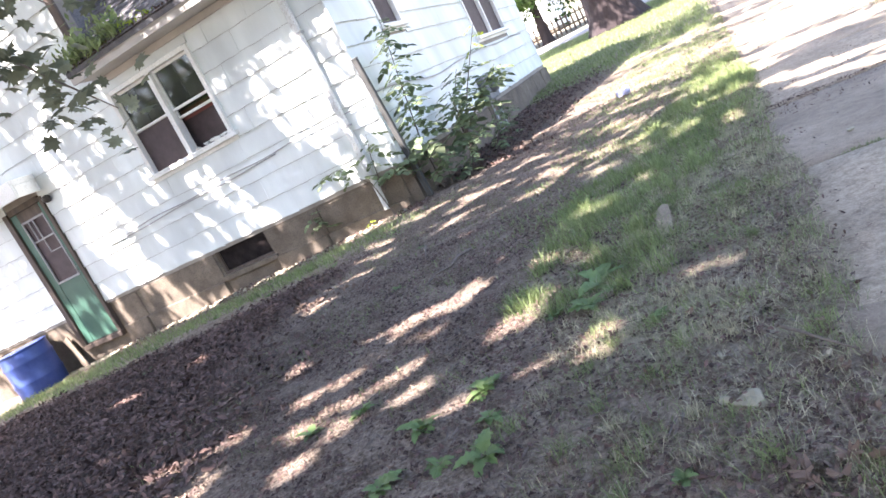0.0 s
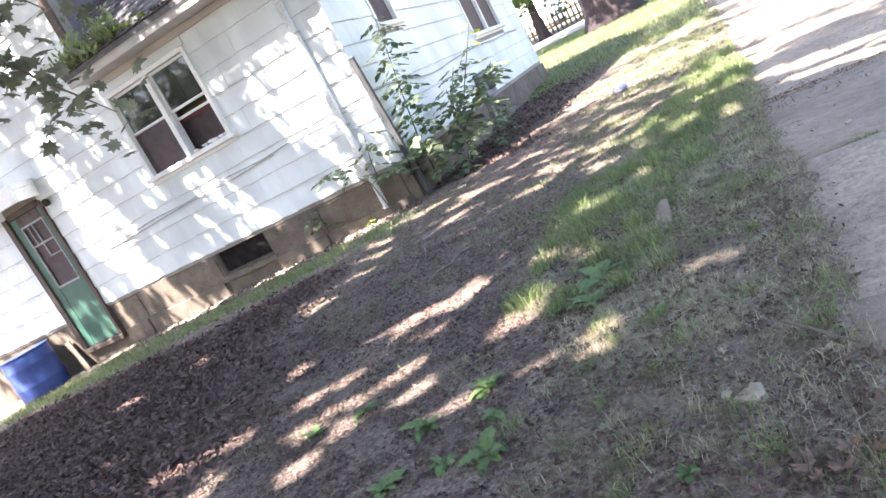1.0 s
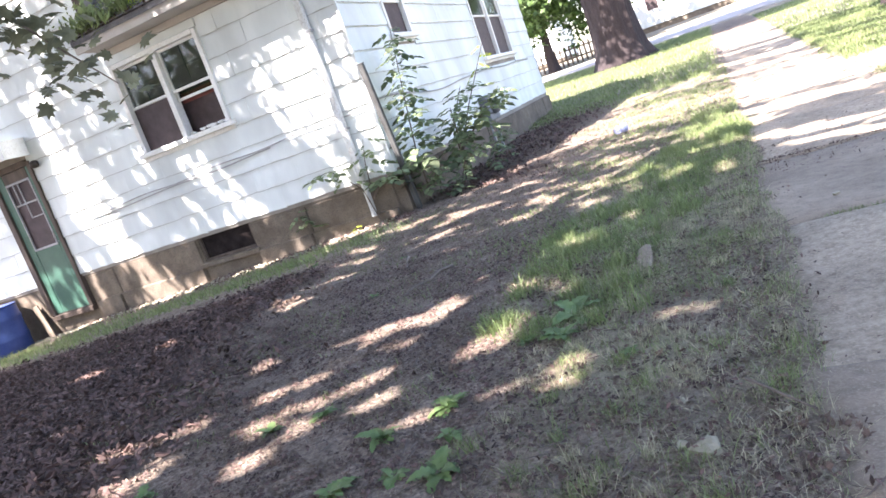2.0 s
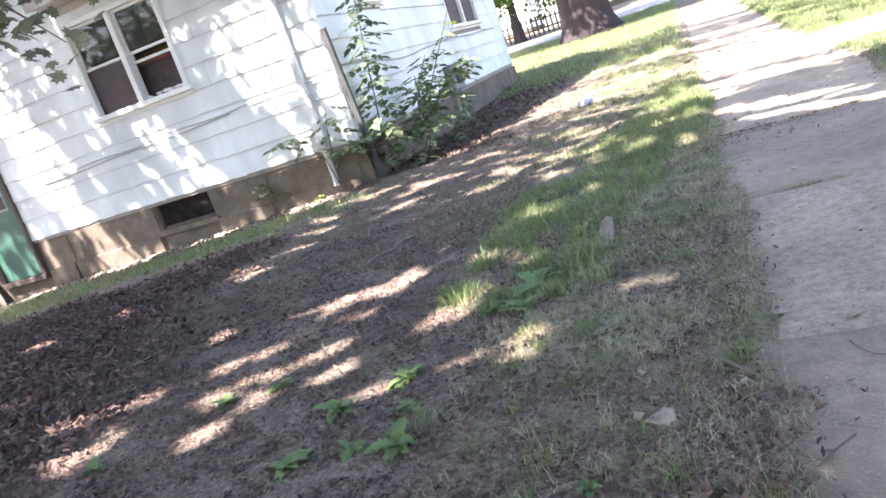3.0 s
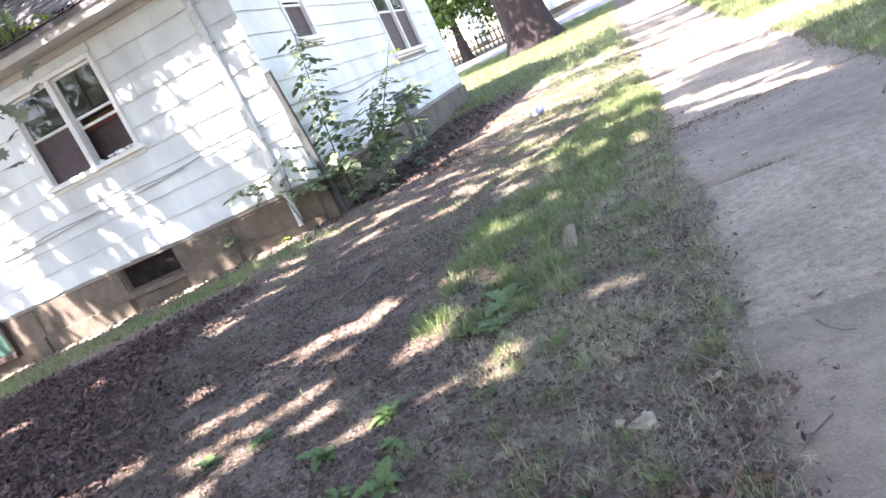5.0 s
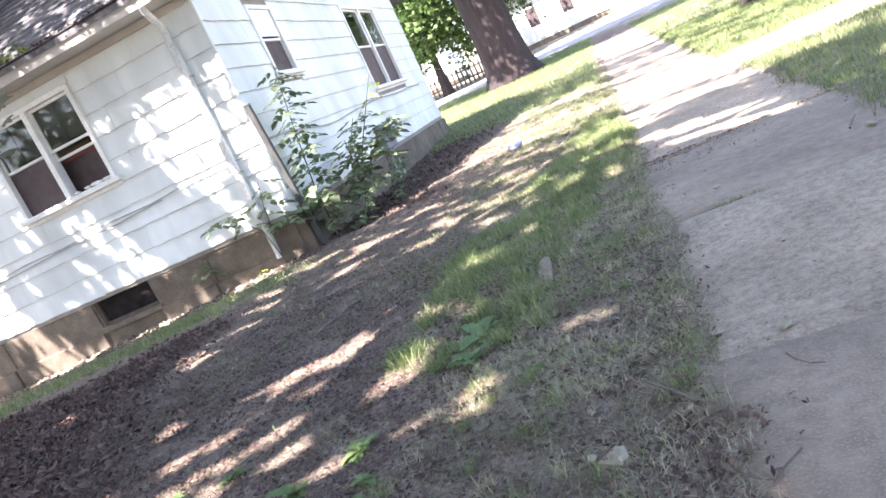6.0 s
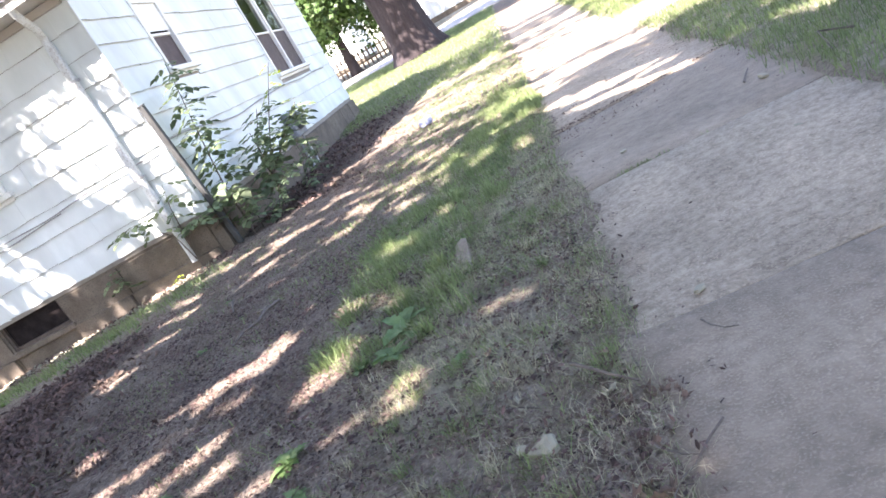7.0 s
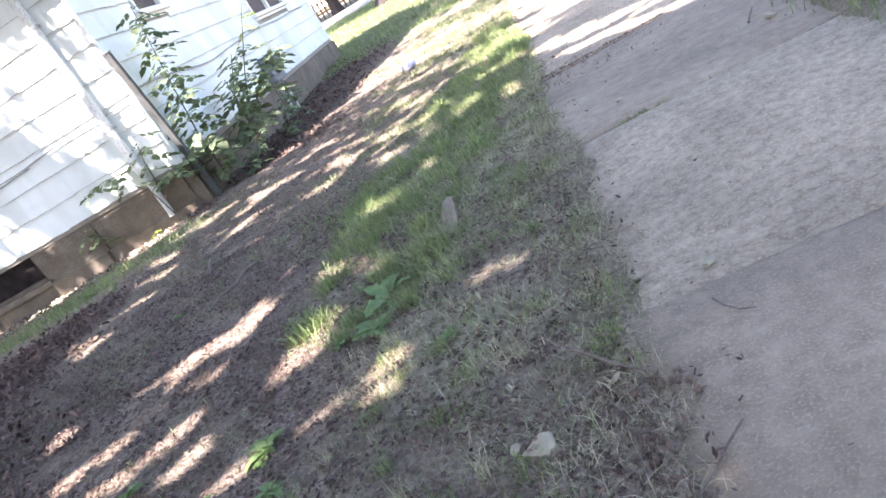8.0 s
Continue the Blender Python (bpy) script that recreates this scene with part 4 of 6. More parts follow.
def shade_tree(name, base, crowns, count, seed, label, r0=0.3, size=0.155):
    """A tall tree for casting shade: furrowed trunk, limbs to each crown lobe, and leaves in clumps."""
    rs = np.random.RandomState(seed)
    t = empty(name, (0, 0, 0), label, "tree")
    bx, by = base
    b0 = gz(bx, by) - 0.1
    top = Vector(crowns[0][0])
    fork = Vector((bx * 0.85 + top.x * 0.15, by * 0.85 + top.y * 0.15, b0 + 4.2))
    trunk_mesh("trunk", [(bx, by, b0), (bx, by, b0 + 1.6), tuple(fork)], [r0, r0 * 0.8, r0 * 0.62], t, 28, 0.05, r0 * 0.5, seed)
    P = []
    total = sum(c[1][0] * c[1][1] for c in crowns if len(c) == 2)
    for c, rad, *fine in crowns:
        c, rad = np.array(c, float), np.array(rad, float)
        m = fine[1] if fine else int(count * rad[0] * rad[1] / total)
        d = rs.normal(size=(m * 2, 3))
        d /= np.linalg.norm(d, axis=1)[:, None]
        q = d * rs.uniform(0, 1, (m * 2, 1)) ** (1 / 2.4) * rad
        edge = 1 + 0.18 * wav(d[:, 0] * 3, d[:, 1] * 3 + d[:, 2] * 2, 2.0, seed)
        q = c + q * edge[:, None]
        if fine:
            q = q[:m]
            g = lit(q[:, 0] + SX * q[:, 2], q[:, 1] + SY * q[:, 2], q[:, 2], fine[0] * 0.33)
            leaf_mesh("crown", q[~g], fine[0], M_LEAF, t, seed + 50, 0.6)["kind"] = "stuff"
        else:
            P.append(q[:m])
        for k in range(9):
            a = 2 * math.pi * k / 9 + seed
            end = Vector(c) + Vector((math.cos(a) * rad[0] * 0.62, math.sin(a) * rad[1] * 0.62, rad[2] * 0.25 * math.sin(k * 2.3)))
            mid = fork.lerp(end, 0.5) + Vector((0, 0, 0.5))
            part("limb", tube([fork - Vector((0, 0, 0.4)), fork.lerp(mid, 0.5) + Vector((0, 0, 0.2)), mid, mid.lerp(end, 0.6), end], [r0 * 0.3, r0 * 0.22, r0 * 0.14, 0.035, 0.012], 7), M_BARK, t, smooth=True)
    P = np.concatenate(P)
    g = lit(P[:, 0] + SX * P[:, 2], P[:, 1] + SY * P[:, 2], P[:, 2], size * 0.33)
    leaf_mesh("crown", P[~g], size, M_LEAF, t, seed, 0.6)["kind"] = "stuff"
    return t


# Out-of-view maples, placed to throw dappled shade on yard and wall.
shade_tree("shade_maple", (-6.8, -11.5), [((-5.2, -9.0, 8.3), (5.6, 4.6, 2.6)), ((-1.0, -6.9, 7.4), (4.6, 3.6, 1.9)), ((-6.6, -3.2, 8.2), (4.6, 2.8, 1.7))], 88000, 1, "unseen tall maple with spreading leafy limbs, added to shade the yard", 0.38)
shade_tree("shade_maple", (3.2, -13.5), [((2.6, -10.6, 8.0), (5.2, 4.4, 2.6))], 48000, 2, "unseen tall maple with a dense green crown, added for shade", 0.34)
shade_tree("shade_maple", (8.6, -5.2), [((5.4, -5.2, 8.4), (3.6, 3.2, 1.9))], 7000, 3, "unseen tall maple leaning over the concrete walk, added for shade", 0.3)
# Trunk stands in view; its second crown lobe is added to shade the walk.
shade_tree("shade_maple", (6.45, 7.3), [((4.6, 4.0, 9.0), (4.6, 4.2, 2.4)), ((1.8, 0.6, 9.2), (4.2, 4.2, 1.5))], 27000, 4, "maple tree beside the walk with a sunlit trunk", 0.27)

# Unseen low crowns sharpen the sun spots; the small-leaved lobe streaks the front wall.
shade_tree("shade_maple", (-3.4, -10.6), [((0.2, -7.4, 5.7), (3.9, 3.3, 0.9)), ((-3.6, -6.2, 5.9), (3.2, 2.8, 0.9)), ((-3.75, -2.6, 5.45), (3.8, 1.5, 0.4), 0.042, 85000)], 62000, 6, "unseen young maple with low spreading limbs, added to shape the dappled light", 0.16, 0.11)


# the great trunk on the lawn, and its crown
def great_tree():
    x, y = 0.75, 17.3
    t = empty("oak_tree", (0, 0, 0), "huge old tree with furrowed dark trunk on the lawn", "tree")
    z = gz(x, y) - 0.1
    trunk_mesh("trunk", [(x, y, z), (x - 0.05, y, z + 1.6), (x - 0.1, y, z + 4.4)], [0.76, 0.70, 0.72], t, 72, 0.05, 0.34, 9)
    rs = np.random.RandomState(5)
    fork = Vector((x - 0.1, y, z + 4.2))
    for k in range(8):
        a = 2 * math.pi * k / 8
        end = fork + Vector((5.5 * math.cos(a), 5.0 * math.sin(a), 3.2 + math.sin(k * 3)))
        part("limb", tube([fork, fork.lerp(end, 0.4) + Vector((0, 0, 0.7)), end], [0.34, 0.18, 0.03], 9), M_BARK, t, smooth=True)
    d = rs.normal(size=(34000, 3))
    d /= np.linalg.norm(d, axis=1)[:, None]
    P = np.array([x, y, z + 8.6]) + d * rs.uniform(0.3, 1, (34000, 1)) ** 0.5 * np.array([7.5, 6.5, 3.2])
    n = wav(P[:, 0], P[:, 1], 1.4, 2.0) + 0.6 * wav(P[:, 0], P[:, 1], 4.0, 1.0)
    leaf_mesh("crown", P[n < 0.85], 0.27, M_LEAF, t, 5, 0.7)["kind"] = "stuff"


great_tree()


def yard_tree(x, y, h, r, n, seed, label, low=0.4, size=0.3):
    """A tree over the street or out of view round the lot, whose drooping crown of leaf clumps comes down low."""
    rs = np.random.RandomState(seed)
    t = empty("street_tree", (0, 0, 0), label, "tree", "trees round the lot")
    z = gz(x, y) - 0.1
    trunk_mesh("trunk", [(x, y, z), (x, y, z + 2), (x + 0.2, y, z + h * 0.7)], [0.25, 0.2, 0.1], t, 16, 0.05, 0.15, seed)
    C = rs.normal(size=(46, 3))
    C /= np.linalg.norm(C, axis=1)[:, None]
    C = C * rs.uniform(0.35, 1, (46, 1)) * np.array([r, r, h * 0.42]) + np.array([x, y, z + h * 0.42 + low + h * 0.1])
    for c in C[::5]:
        part("limb", tube([(x, y, z + h * 0.35), tuple(Vector((x, y, z + h * 0.5)).lerp(Vector(c), 0.5)), tuple(c)], [0.09, 0.05, 0.012], 6), M_BARK, t)
    P = C[rs.randint(0, 46, n)] + rs.normal(0, 1, (n, 3)) * np.array([0.42, 0.42, 0.5]) * r / 3
    P = P[P[:, 2] > z + low]
    leaf_mesh("crown", P, size, M_LEAF, t, seed, 0.8)["kind"] = "stuff"


yard_tree(-4.6, 33.0, 9, 3.6, 22000, 21, "leafy green tree behind a picket fence", 0.25)
yard_tree(-1.2, 39.0, 10, 4.0, 12000, 22, "leafy green tree in front of a white house", 1.2)
yard_tree(-11.0, 36.0, 11, 5.0, 10000, 23, "large leafy tree across the street", 0.6)
yard_tree(13.0, 44.0, 11, 5.0, 8000, 24, "large leafy tree across the street", 1.0)
yard_tree(22.0, 34.0, 11, 5.0, 7000, 25, "large leafy tree across the street", 1.0)

# Unseen trees behind the camera, added so panes mirror foliage instead of sky.
for x, y, k in ((-14.0, -20.0, 31), (-4.5, -24.0, 32), (5.0, -23.0, 33), (14.0, -21.0, 34), (-22.0, -9.0, 35), (19.0, -8.0, 36)):
    yard_tree(x, y, 9.5, 4.6, 5500, k, "leafy green tree added out of view to darken window reflections", 0.5, 0.42)


# ---- across the street ----
def far_house(x0, x1, y, label):
    h = empty("far_house", (0, 0, 0), label, "house")
    z = gz((x0 + x1) / 2, y)
    part("wall", box(bmesh.new(), x0, x1, y, y + 7, z + 0.35, z + 3.6), M_SIDING, h)
    part("foundation", box(bmesh.new(), x0 + 0.03, x1 - 0.03, y + 0.03, y + 6.97, z - 0.4, z + 0.349), M_FOUND, h)
    part("roof", slab_roof(x0 - 0.4, x1 + 0.4, y - 0.5, z + 3.55, y + 3.5, z + 6.0, 0.12), M_ROOF, h)
    part("roof", slab_roof(x0 - 0.4, x1 + 0.4, y + 3.5, z + 6.0, y + 7.5, z + 3.55, 0.12), M_ROOF, h)
    for a in (x0 + 1.2, x0 + 3.6):
        w = boxed("window", (a, a + 0.9, y - 0.05, y + 0.05, z + 1.3, z + 2.7), M_TRIM, h, 0.01)
        boxed("pane", (a + 0.07, a + 0.83, y - 0.06, y - 0.051, z + 1.37, z + 2.63), M_SCREEN, w, 0)
    for k in range(12):
        boxed("clapboard", (x0, x1, y - 0.03, y - 0.002, z + 0.36 + k * 0.27, z + 0.615 + k * 0.27), M_SIDING, h, 0.0)
    boxed("porch_post", (x0 + 0.05, x0 + 0.35, y - 1.6, y - 1.3, z - 0.1, z + 3.55), M_RED, h, 0.02, "red-brown porch post")
    return h


far_house(-1.4, 5.2, 46.0, "white clapboard house with dark foundation across the street")
far_house(-17.0, -7.0, 50.0, "white house partly hidden by trees across the street")

fence = empty("picket_fence", (0, 0, 0), "brown wooden picket fence along the street", "fence")
pk = None
for k in range(46):
    x = -14.0 + k * 0.28
    z = gz(x, 35.2)
    if pk is None:
        bm = bmesh.new()
        v = [bm.verts.new(p) for p in ((-0.05, 0, 0), (0.05, 0, 0), (0.05, 0, 1.0), (0, 0, 1.1), (-0.05, 0, 1.0))]
        f = bm.faces.new(v)
        q = bmesh.ops.extrude_face_region(bm, geom=[f])
        bmesh.ops.translate(bm, verts=[e for e in q["geom"] if isinstance(e, bmesh.types.BMVert)], vec=(0, 0.03, 0))
        p = part("picket", bm, M_FENCE, fence)
        pk = p.data
    else:
        p = new("picket", pk)
        p.parent = fence
    p.location = (x, 35.2, z)
for z in (0.3, 0.8):
    part("rail", box(bmesh.new(), -14.1, -1.2, 35.235, 35.275, gz(-7, 35.2) + z, gz(-7, 35.2) + z + 0.08), M_FENCE, fence)


# ---- saplings and weeds along the wall ----
def spray_mesh(seed, n=5, size=0.16, material=None):
    """One drooping compound leaf: a thin stalk with paired, toothed leaflets."""
    r = random.Random(seed)
    bm = bmesh.new()
    L = size * 2.0

    def leaflet(at, ang, s):
        c, q = math.cos(ang), math.sin(ang)
        pts = [(0, 0, 0), (0.18, 0.31, 0.03), (0.42, 0.33, 0.0), (0.60, 0.40, -0.04), (1.08, 0, -0.28), (0.63, -0.38, -0.04), (0.42, -0.32, 0.0), (0.20, -0.33, 0.03)]
        vs = [bm.verts.new((at[0] + (a * c - b * q) * s, at[1] + (a * q + b * c) * s, at[2] + d * s)) for a, b, d in pts]
        mid = bm.verts.new((at[0] + 0.5 * c * s, at[1] + 0.5 * q * s, at[2] - 0.03 * s))
        for i in range(8):
            bm.faces.new((vs[i], vs[(i + 1) % 8], mid))
    k = (n - 1) // 2
    for i in range(k):
        u = (i + 1) / (k + 0.6)
        p = (L * u, 0, -0.25 * L * u * u)
        for sgn in (1, -1):
            leaflet(p, sgn * r.uniform(0.7, 1.1), size * r.uniform(0.75, 1.05))
    leaflet((L * 0.98, 0, -0.24 * L), r.uniform(-0.2, 0.2), size * 1.15)
    w = 0.004
    for i in range(4):
        a, b = L * i / 4, L * (i + 1) / 4
        za, zb = -0.25 * L * (i / 4) ** 2, -0.25 * L * ((i + 1) / 4) ** 2
        vs = [bm.verts.new(p) for p in ((a, -w, za), (b, -w, zb), (b, w, zb), (a, w, za))]
        bm.faces.new(vs)
    me = bpy.data.meshes.new("leaf")
    bm.to_mesh(me)
    bm.free()
    me.materials.append(material or M_SAP)
    return me


SPRAYS = [spray_mesh(k, 5, 0.15) for k in range(4)]
SMALL = [spray_mesh(k + 10, 5, 0.10) for k in range(3)]
YELL = spray_mesh(30, 5, 0.12, M_YELLOW)


def sapling(label, stems, per, seed, meshes, yellow=0, r0=0.012, spread=1.0):
    rnd = random.Random(seed)
    t = empty("sapling", (0, 0, 0), label, "sapling")
    for pts, start in stems:
        pts = [Vector(p) for p in pts]
        part("stem", tube([tuple(p) for p in pts], [r0 * (1 - 0.75 * i / (len(pts) - 1)) for i in range(len(pts))], 6), M_TWIG, t)
        for i in range(per):
            f = start + (1 - start) * (i + rnd.random()) / per
            q = f * (len(pts) - 1)
            k = min(int(q), len(pts) - 2)
            p = pts[k].lerp(pts[k + 1], q - k)
            a = i * 2.4 + rnd.uniform(-0.5, 0.5)
            me = YELL if (yellow and start == stems[0][1] and i >= per - yellow) else rnd.choice(meshes)
            ob = new("leaf", me)
            ob.parent = t
            s = rnd.uniform(0.7, 1.15) * spread * (1.1 - 0.35 * f)
            m = Matrix.Translation(p) @ Euler((rnd.uniform(-0.35, 0.35), rnd.uniform(-0.15, 0.4), a)).to_matrix().to_4x4()
            ob.matrix_basis = m @ Matrix.Diagonal((s, s, s, 1))
    return t


sapling("slim green sapling growing beside a leaning post", [([(0.22, 0.22, 0.0), (0.20, 0.25, 0.6), (0.25, 0.32, 1.2), (0.34, 0.38, 1.98)], 0.12)], 74, 1, SPRAYS, 0, 0.012, 0.82)
sapling("bushy green sapling with yellow top leaves against the side wall",
        [([(0.38, 1.0, -0.02), (0.42, 1.05, 0.4), (0.66, 1.15, 0.9), (1.02, 1.25, 1.52)], 0.28), ([(0.40, 1.02, 0.1), (0.5, 0.9, 0.5), (0.55, 0.8, 0.95)], 0.4),
         ([(0.42, 1.05, 0.4), (0.8, 1.25, 0.8), (1.02, 1.35, 1.0)], 0.3), ([(0.42, 1.05, 0.3), (0.25, 1.5, 0.7), (0.45, 1.7, 1.15)], 0.3)], 21, 2, SPRAYS, 4, 0.014, 0.88)
sapling("low green shoots by the downspout foot", [([(-0.30, -0.14, 0.0), (-0.35, -0.22, 0.45), (-0.62, -0.28, 0.74), (-0.85, -0.30, 0.72)], 0.45), ([(-0.3, -0.14, 0.3), (-0.2, -0.24, 0.7), (-0.1, -0.3, 0.95)], 0.3),
        ([(-0.3, -0.14, 0.3), (-0.05, -0.25, 0.5), (0.1, -0.3, 0.52)], 0.3)], 9, 3, SPRAYS, 0, 0.008, 0.75)
sapling("tangled low vines at the foundation", [([(0.5, 0.35, 0.0), (0.6, 0.5, 0.3), (0.75, 0.6, 0.42)], 0.1), ([(0.35, 0.7, 0.0), (0.55, 0.8, 0.35), (0.8, 0.9, 0.45)], 0.1), ([(0.6, 1.5, 0.0), (0.65, 1.6, 0.3), (0.8, 1.8, 0.5)], 0.1),
        ([(0.4, 1.9, 0.0), (0.5, 2.1, 0.35), (0.6, 2.4, 0.55)], 0.1), ([(0.3, 0.3, 0.0), (0.35, 0.25, 0.3), (0.42, 0.2, 0.4)], 0.1), ([(0.5, 2.6, 0.0), (0.5, 2.8, 0.3), (0.5, 3.0, 0.4)], 0.1)], 15, 4, SMALL, 0, 0.006, 0.72)
sapling("small vine sprig on the foundation", [([(-1.25, -0.06, -0.05), (-1.28, -0.08, 0.25), (-1.34, -0.1, 0.42)], 0.35)], 9, 6, SMALL, 0, 0.005, 0.8)
sapling("little yellow-green weed by the downspout", [([(-0.62, -0.18, -0.03), (-0.6, -0.2, 0.08)], 0.2)], 6, 7, [YELL], 0, 0.004, 0.4)

post = empty("post", (0, 0, 0), "weathered grey wooden post leaning at the corner", "post")
part("shaft", box(bmesh.new(), -0.031, 0.031, -0.026, 0.026, -0.15, 1.70, 0.006), M_POST, post)
part("cap", box(bmesh.new(), -0.034, 0.034, -0.029, 0.029, 1.701, 1.715, 0.004), M_POST, post)
post.matrix_basis = Matrix.Translation((0.085, 0.10, 0.0)) @ Vector((-0.005, -0.195, 1.69)).to_track_quat("Z", "Y").to_matrix().to_4x4()


# ---- hanging maple branch near the eye ----
def maple_leaf_mesh(seed):
    r = random.Random(seed)
    bm = bmesh.new()
    out = [(0, -0.5), (0.12, -0.36), (0.34, -0.42), (0.30, -0.22), (0.56, -0.10), (0.40, 0.0), (0.46, 0.22), (0.22, 0.14), (0.14, 0.30), (0.0, 0.6), (-0.14, 0.30), (-0.22, 0.14), (-0.46, 0.22), (-0.40, 0.0), (-0.56, -0.10), (-0.30, -0.22), (-0.34, -0.42), (-0.12, -0.36)]
    c = bm.verts.new((0, -0.15, 0.04))
    vs = [bm.verts.new((x, y, -0.22 * (x * x + y * y) + r.uniform(-0.02, 0.02))) for x, y in out]
    for i in range(len(vs)):
        bm.faces.new((c, vs[i], vs[(i + 1) % len(vs)]))
    me = bpy.data.meshes.new("leaf")
    bm.to_mesh(me)
    bm.free()
    me.materials.append(M_BOUGH)
    return me


MAPLE = [maple_leaf_mesh(k) for k in range(4)]
bough = empty("maple_bough", (0, 0, 0), "hanging maple branch with dark green lobed leaves", "branch")
rnd = random.Random(8)
LINES = [[(-1.04, -6.7, 5.41), (-0.28, -5.46, 3.62), (0.23, -4.58, 2.4), (0.45, -4.33, 1.96), (0.59, -4.15, 1.69)], [(-0.28, -5.46, 3.62), (0.41, -4.49, 2.65), (0.62, -4.25, 2.27)], [(-0.0, -4.98, 3.0), (0.13, -4.66, 2.31), (0.31, -4.49, 2.04)]]
for j, pts in enumerate(LINES):
    part("twig", tube(pts, [0.016 * (1 - 0.8 * i / (len(pts) - 1)) for i in range(len(pts))], 6), M_TWIG, bough)
    pv = [Vector(p) for p in pts]
    for i in range((88, 46, 54)[j]):
        f = (0.45 + 0.55 * (i + rnd.random()) / (88, 46, 54)[j]) * (len(pv) - 1)
        k = min(int(f), len(pv) - 2)
        p = pv[k].lerp(pv[k + 1], f - k) + Vector((rnd.gauss(0, 0.12), rnd.gauss(0, 0.12), rnd.gauss(-0.04, 0.10)))
        ob = new("leaf", rnd.choice(MAPLE))
        ob.parent = bough
        s = rnd.uniform(0.07, 0.125)
        ob.matrix_basis = Matrix.Translation(p) @ Euler((rnd.uniform(-0.9, 0.9), rnd.uniform(-0.9, 0.9), rnd.uniform(0, 6.28))).to_matrix().to_4x4() @ Matrix.Diagonal((s, s, s, 1))


# ---- plants growing in the gutter ----
gut = empty("gutter_weeds", (0, 0, 0), "green weeds and brown debris growing in the roof gutter", "weeds")
rnd = random.Random(12)
rs = np.random.RandomState(12)
P = np.stack([rs.uniform(-3.1, -2.15, 700), rs.normal(-0.40, 0.08, 700), 3.10 + np.abs(rs.normal(0, 0.15, 700))], 1)
leaf_mesh("foliage", P, 0.10, M_GRASS, gut, 12, 0.9, "blade")["kind"] = "stuff"
P = np.stack([rs.uniform(-2.2, -1.6, 160), rs.normal(-0.40, 0.05, 160), 3.11 + np.abs(rs.normal(0, 0.05, 160))], 1)
leaf_mesh("sprigs", P, 0.05, M_YELLOW, gut, 13, 0.9, "blade")["kind"] = "stuff"
P = np.stack([rs.uniform(-3.1, 0.1, 900), rs.normal(-0.41, 0.03, 900), 3.10 + np.abs(rs.normal(0, 0.015, 900))], 1)
leaf_mesh("debris", P, 0.06, M_LITTER, gut, 14, 0.5, "blade")["kind"] = "stuff"

# ---- blue barrel and a leaning board ----
bar = empty("barrel", (-6.47, -0.40, gz(-6.47, -0.40) - 0.02), "blue plastic barrel standing by the door", "barrel")
part("body", lathe([(0.317, 0), (0.339, 0.02), (0.343, 0.20), (0.352, 0.22), (0.352, 0.25), (0.343, 0.27), (0.343, 0.48), (0.352, 0.50), (0.352, 0.53), (0.343, 0.55), (0.339, 0.66), (0.326, 0.68), (0.308, 0.68), (0.308, 0.62), (0.05, 0.62)], 36), M_BLUE, bar, smooth=True)
part("rim", lathe([(0.327, 0.675), (0.343, 0.675), (0.345, 0.70), (0.327, 0.70)], 36), M_BLUE, bar, smooth=True)
board = boxed("board", (-0.05, 0.05, -0.012, 0.012, 0, 0.55), M_FOUND, None, 0.004)
board.matrix_basis = pose(-5.86, -0.12, gz(-5.86, -0.12) - 0.02, -14, -22, 10)
tagged(board, "short brown board leaning on the foundation", "board")


# ---- blades, litter and weeds ----
def blades(name, X, Y, height, width, material, seed, lean=0.5, label="", category="grass"):
    r = np.random.RandomState(seed)
    n = len(X)
    Z = np.where((X > WALK_X0 + 0.22) & (X < WALK_X1), np.maximum(ground_z(X, Y), 0.02 * np.maximum(Y - 4, 0)), ground_z(X, Y)) - 0.004
    a, h, w = r.uniform(0, 2 * np.pi, n), height * r.uniform(0.45, 1.3, n), width * r.uniform(0.6, 1.3, n)
    b = r.uniform(0, 2 * np.pi, n)
    l = np.abs(r.normal(0, lean, n)) * h
    ca, sa, cb, sb = np.cos(a) * w, np.sin(a) * w, np.cos(b) * l, np.sin(b) * l
    V = np.stack([np.stack([X - ca, Y - sa, Z], -1), np.stack([X + ca, Y + sa, Z], -1), np.stack([X + 0.4 * cb - 0.7 * ca, Y + 0.4 * sb - 0.7 * sa, Z + 0.62 * h], -1),
                  np.stack([X + 0.4 * cb + 0.7 * ca, Y + 0.4 * sb + 0.7 * sa, Z + 0.62 * h], -1), np.stack([X + cb, Y + sb, Z + h * 0.92], -1)], 1)
    k = (np.arange(n) * 5)[:, None]
    F = np.concatenate([k + [0, 1, 3], k + [0, 3, 2], k + [2, 3, 4]])
    ob = arrays(name, V.reshape(-1, 3), F, material)
    return tagged(ob, label, category, kind="stuff")


rs = np.random.RandomState(40)


def scatter(n, x0, x1, y0, y1, keep):
    X, Y = rs.uniform(x0, x1, n), rs.uniform(y0, y1, n)
    k = keep(X, Y)
    return X[k], Y[k]


def clumpy(X, Y, s=6.0, p=0.7):
    return 0.5 + 0.5 * p * wav(X, Y, s, 0.8) + 0.35 * wav(X, Y, s * 2.7, 1.9)


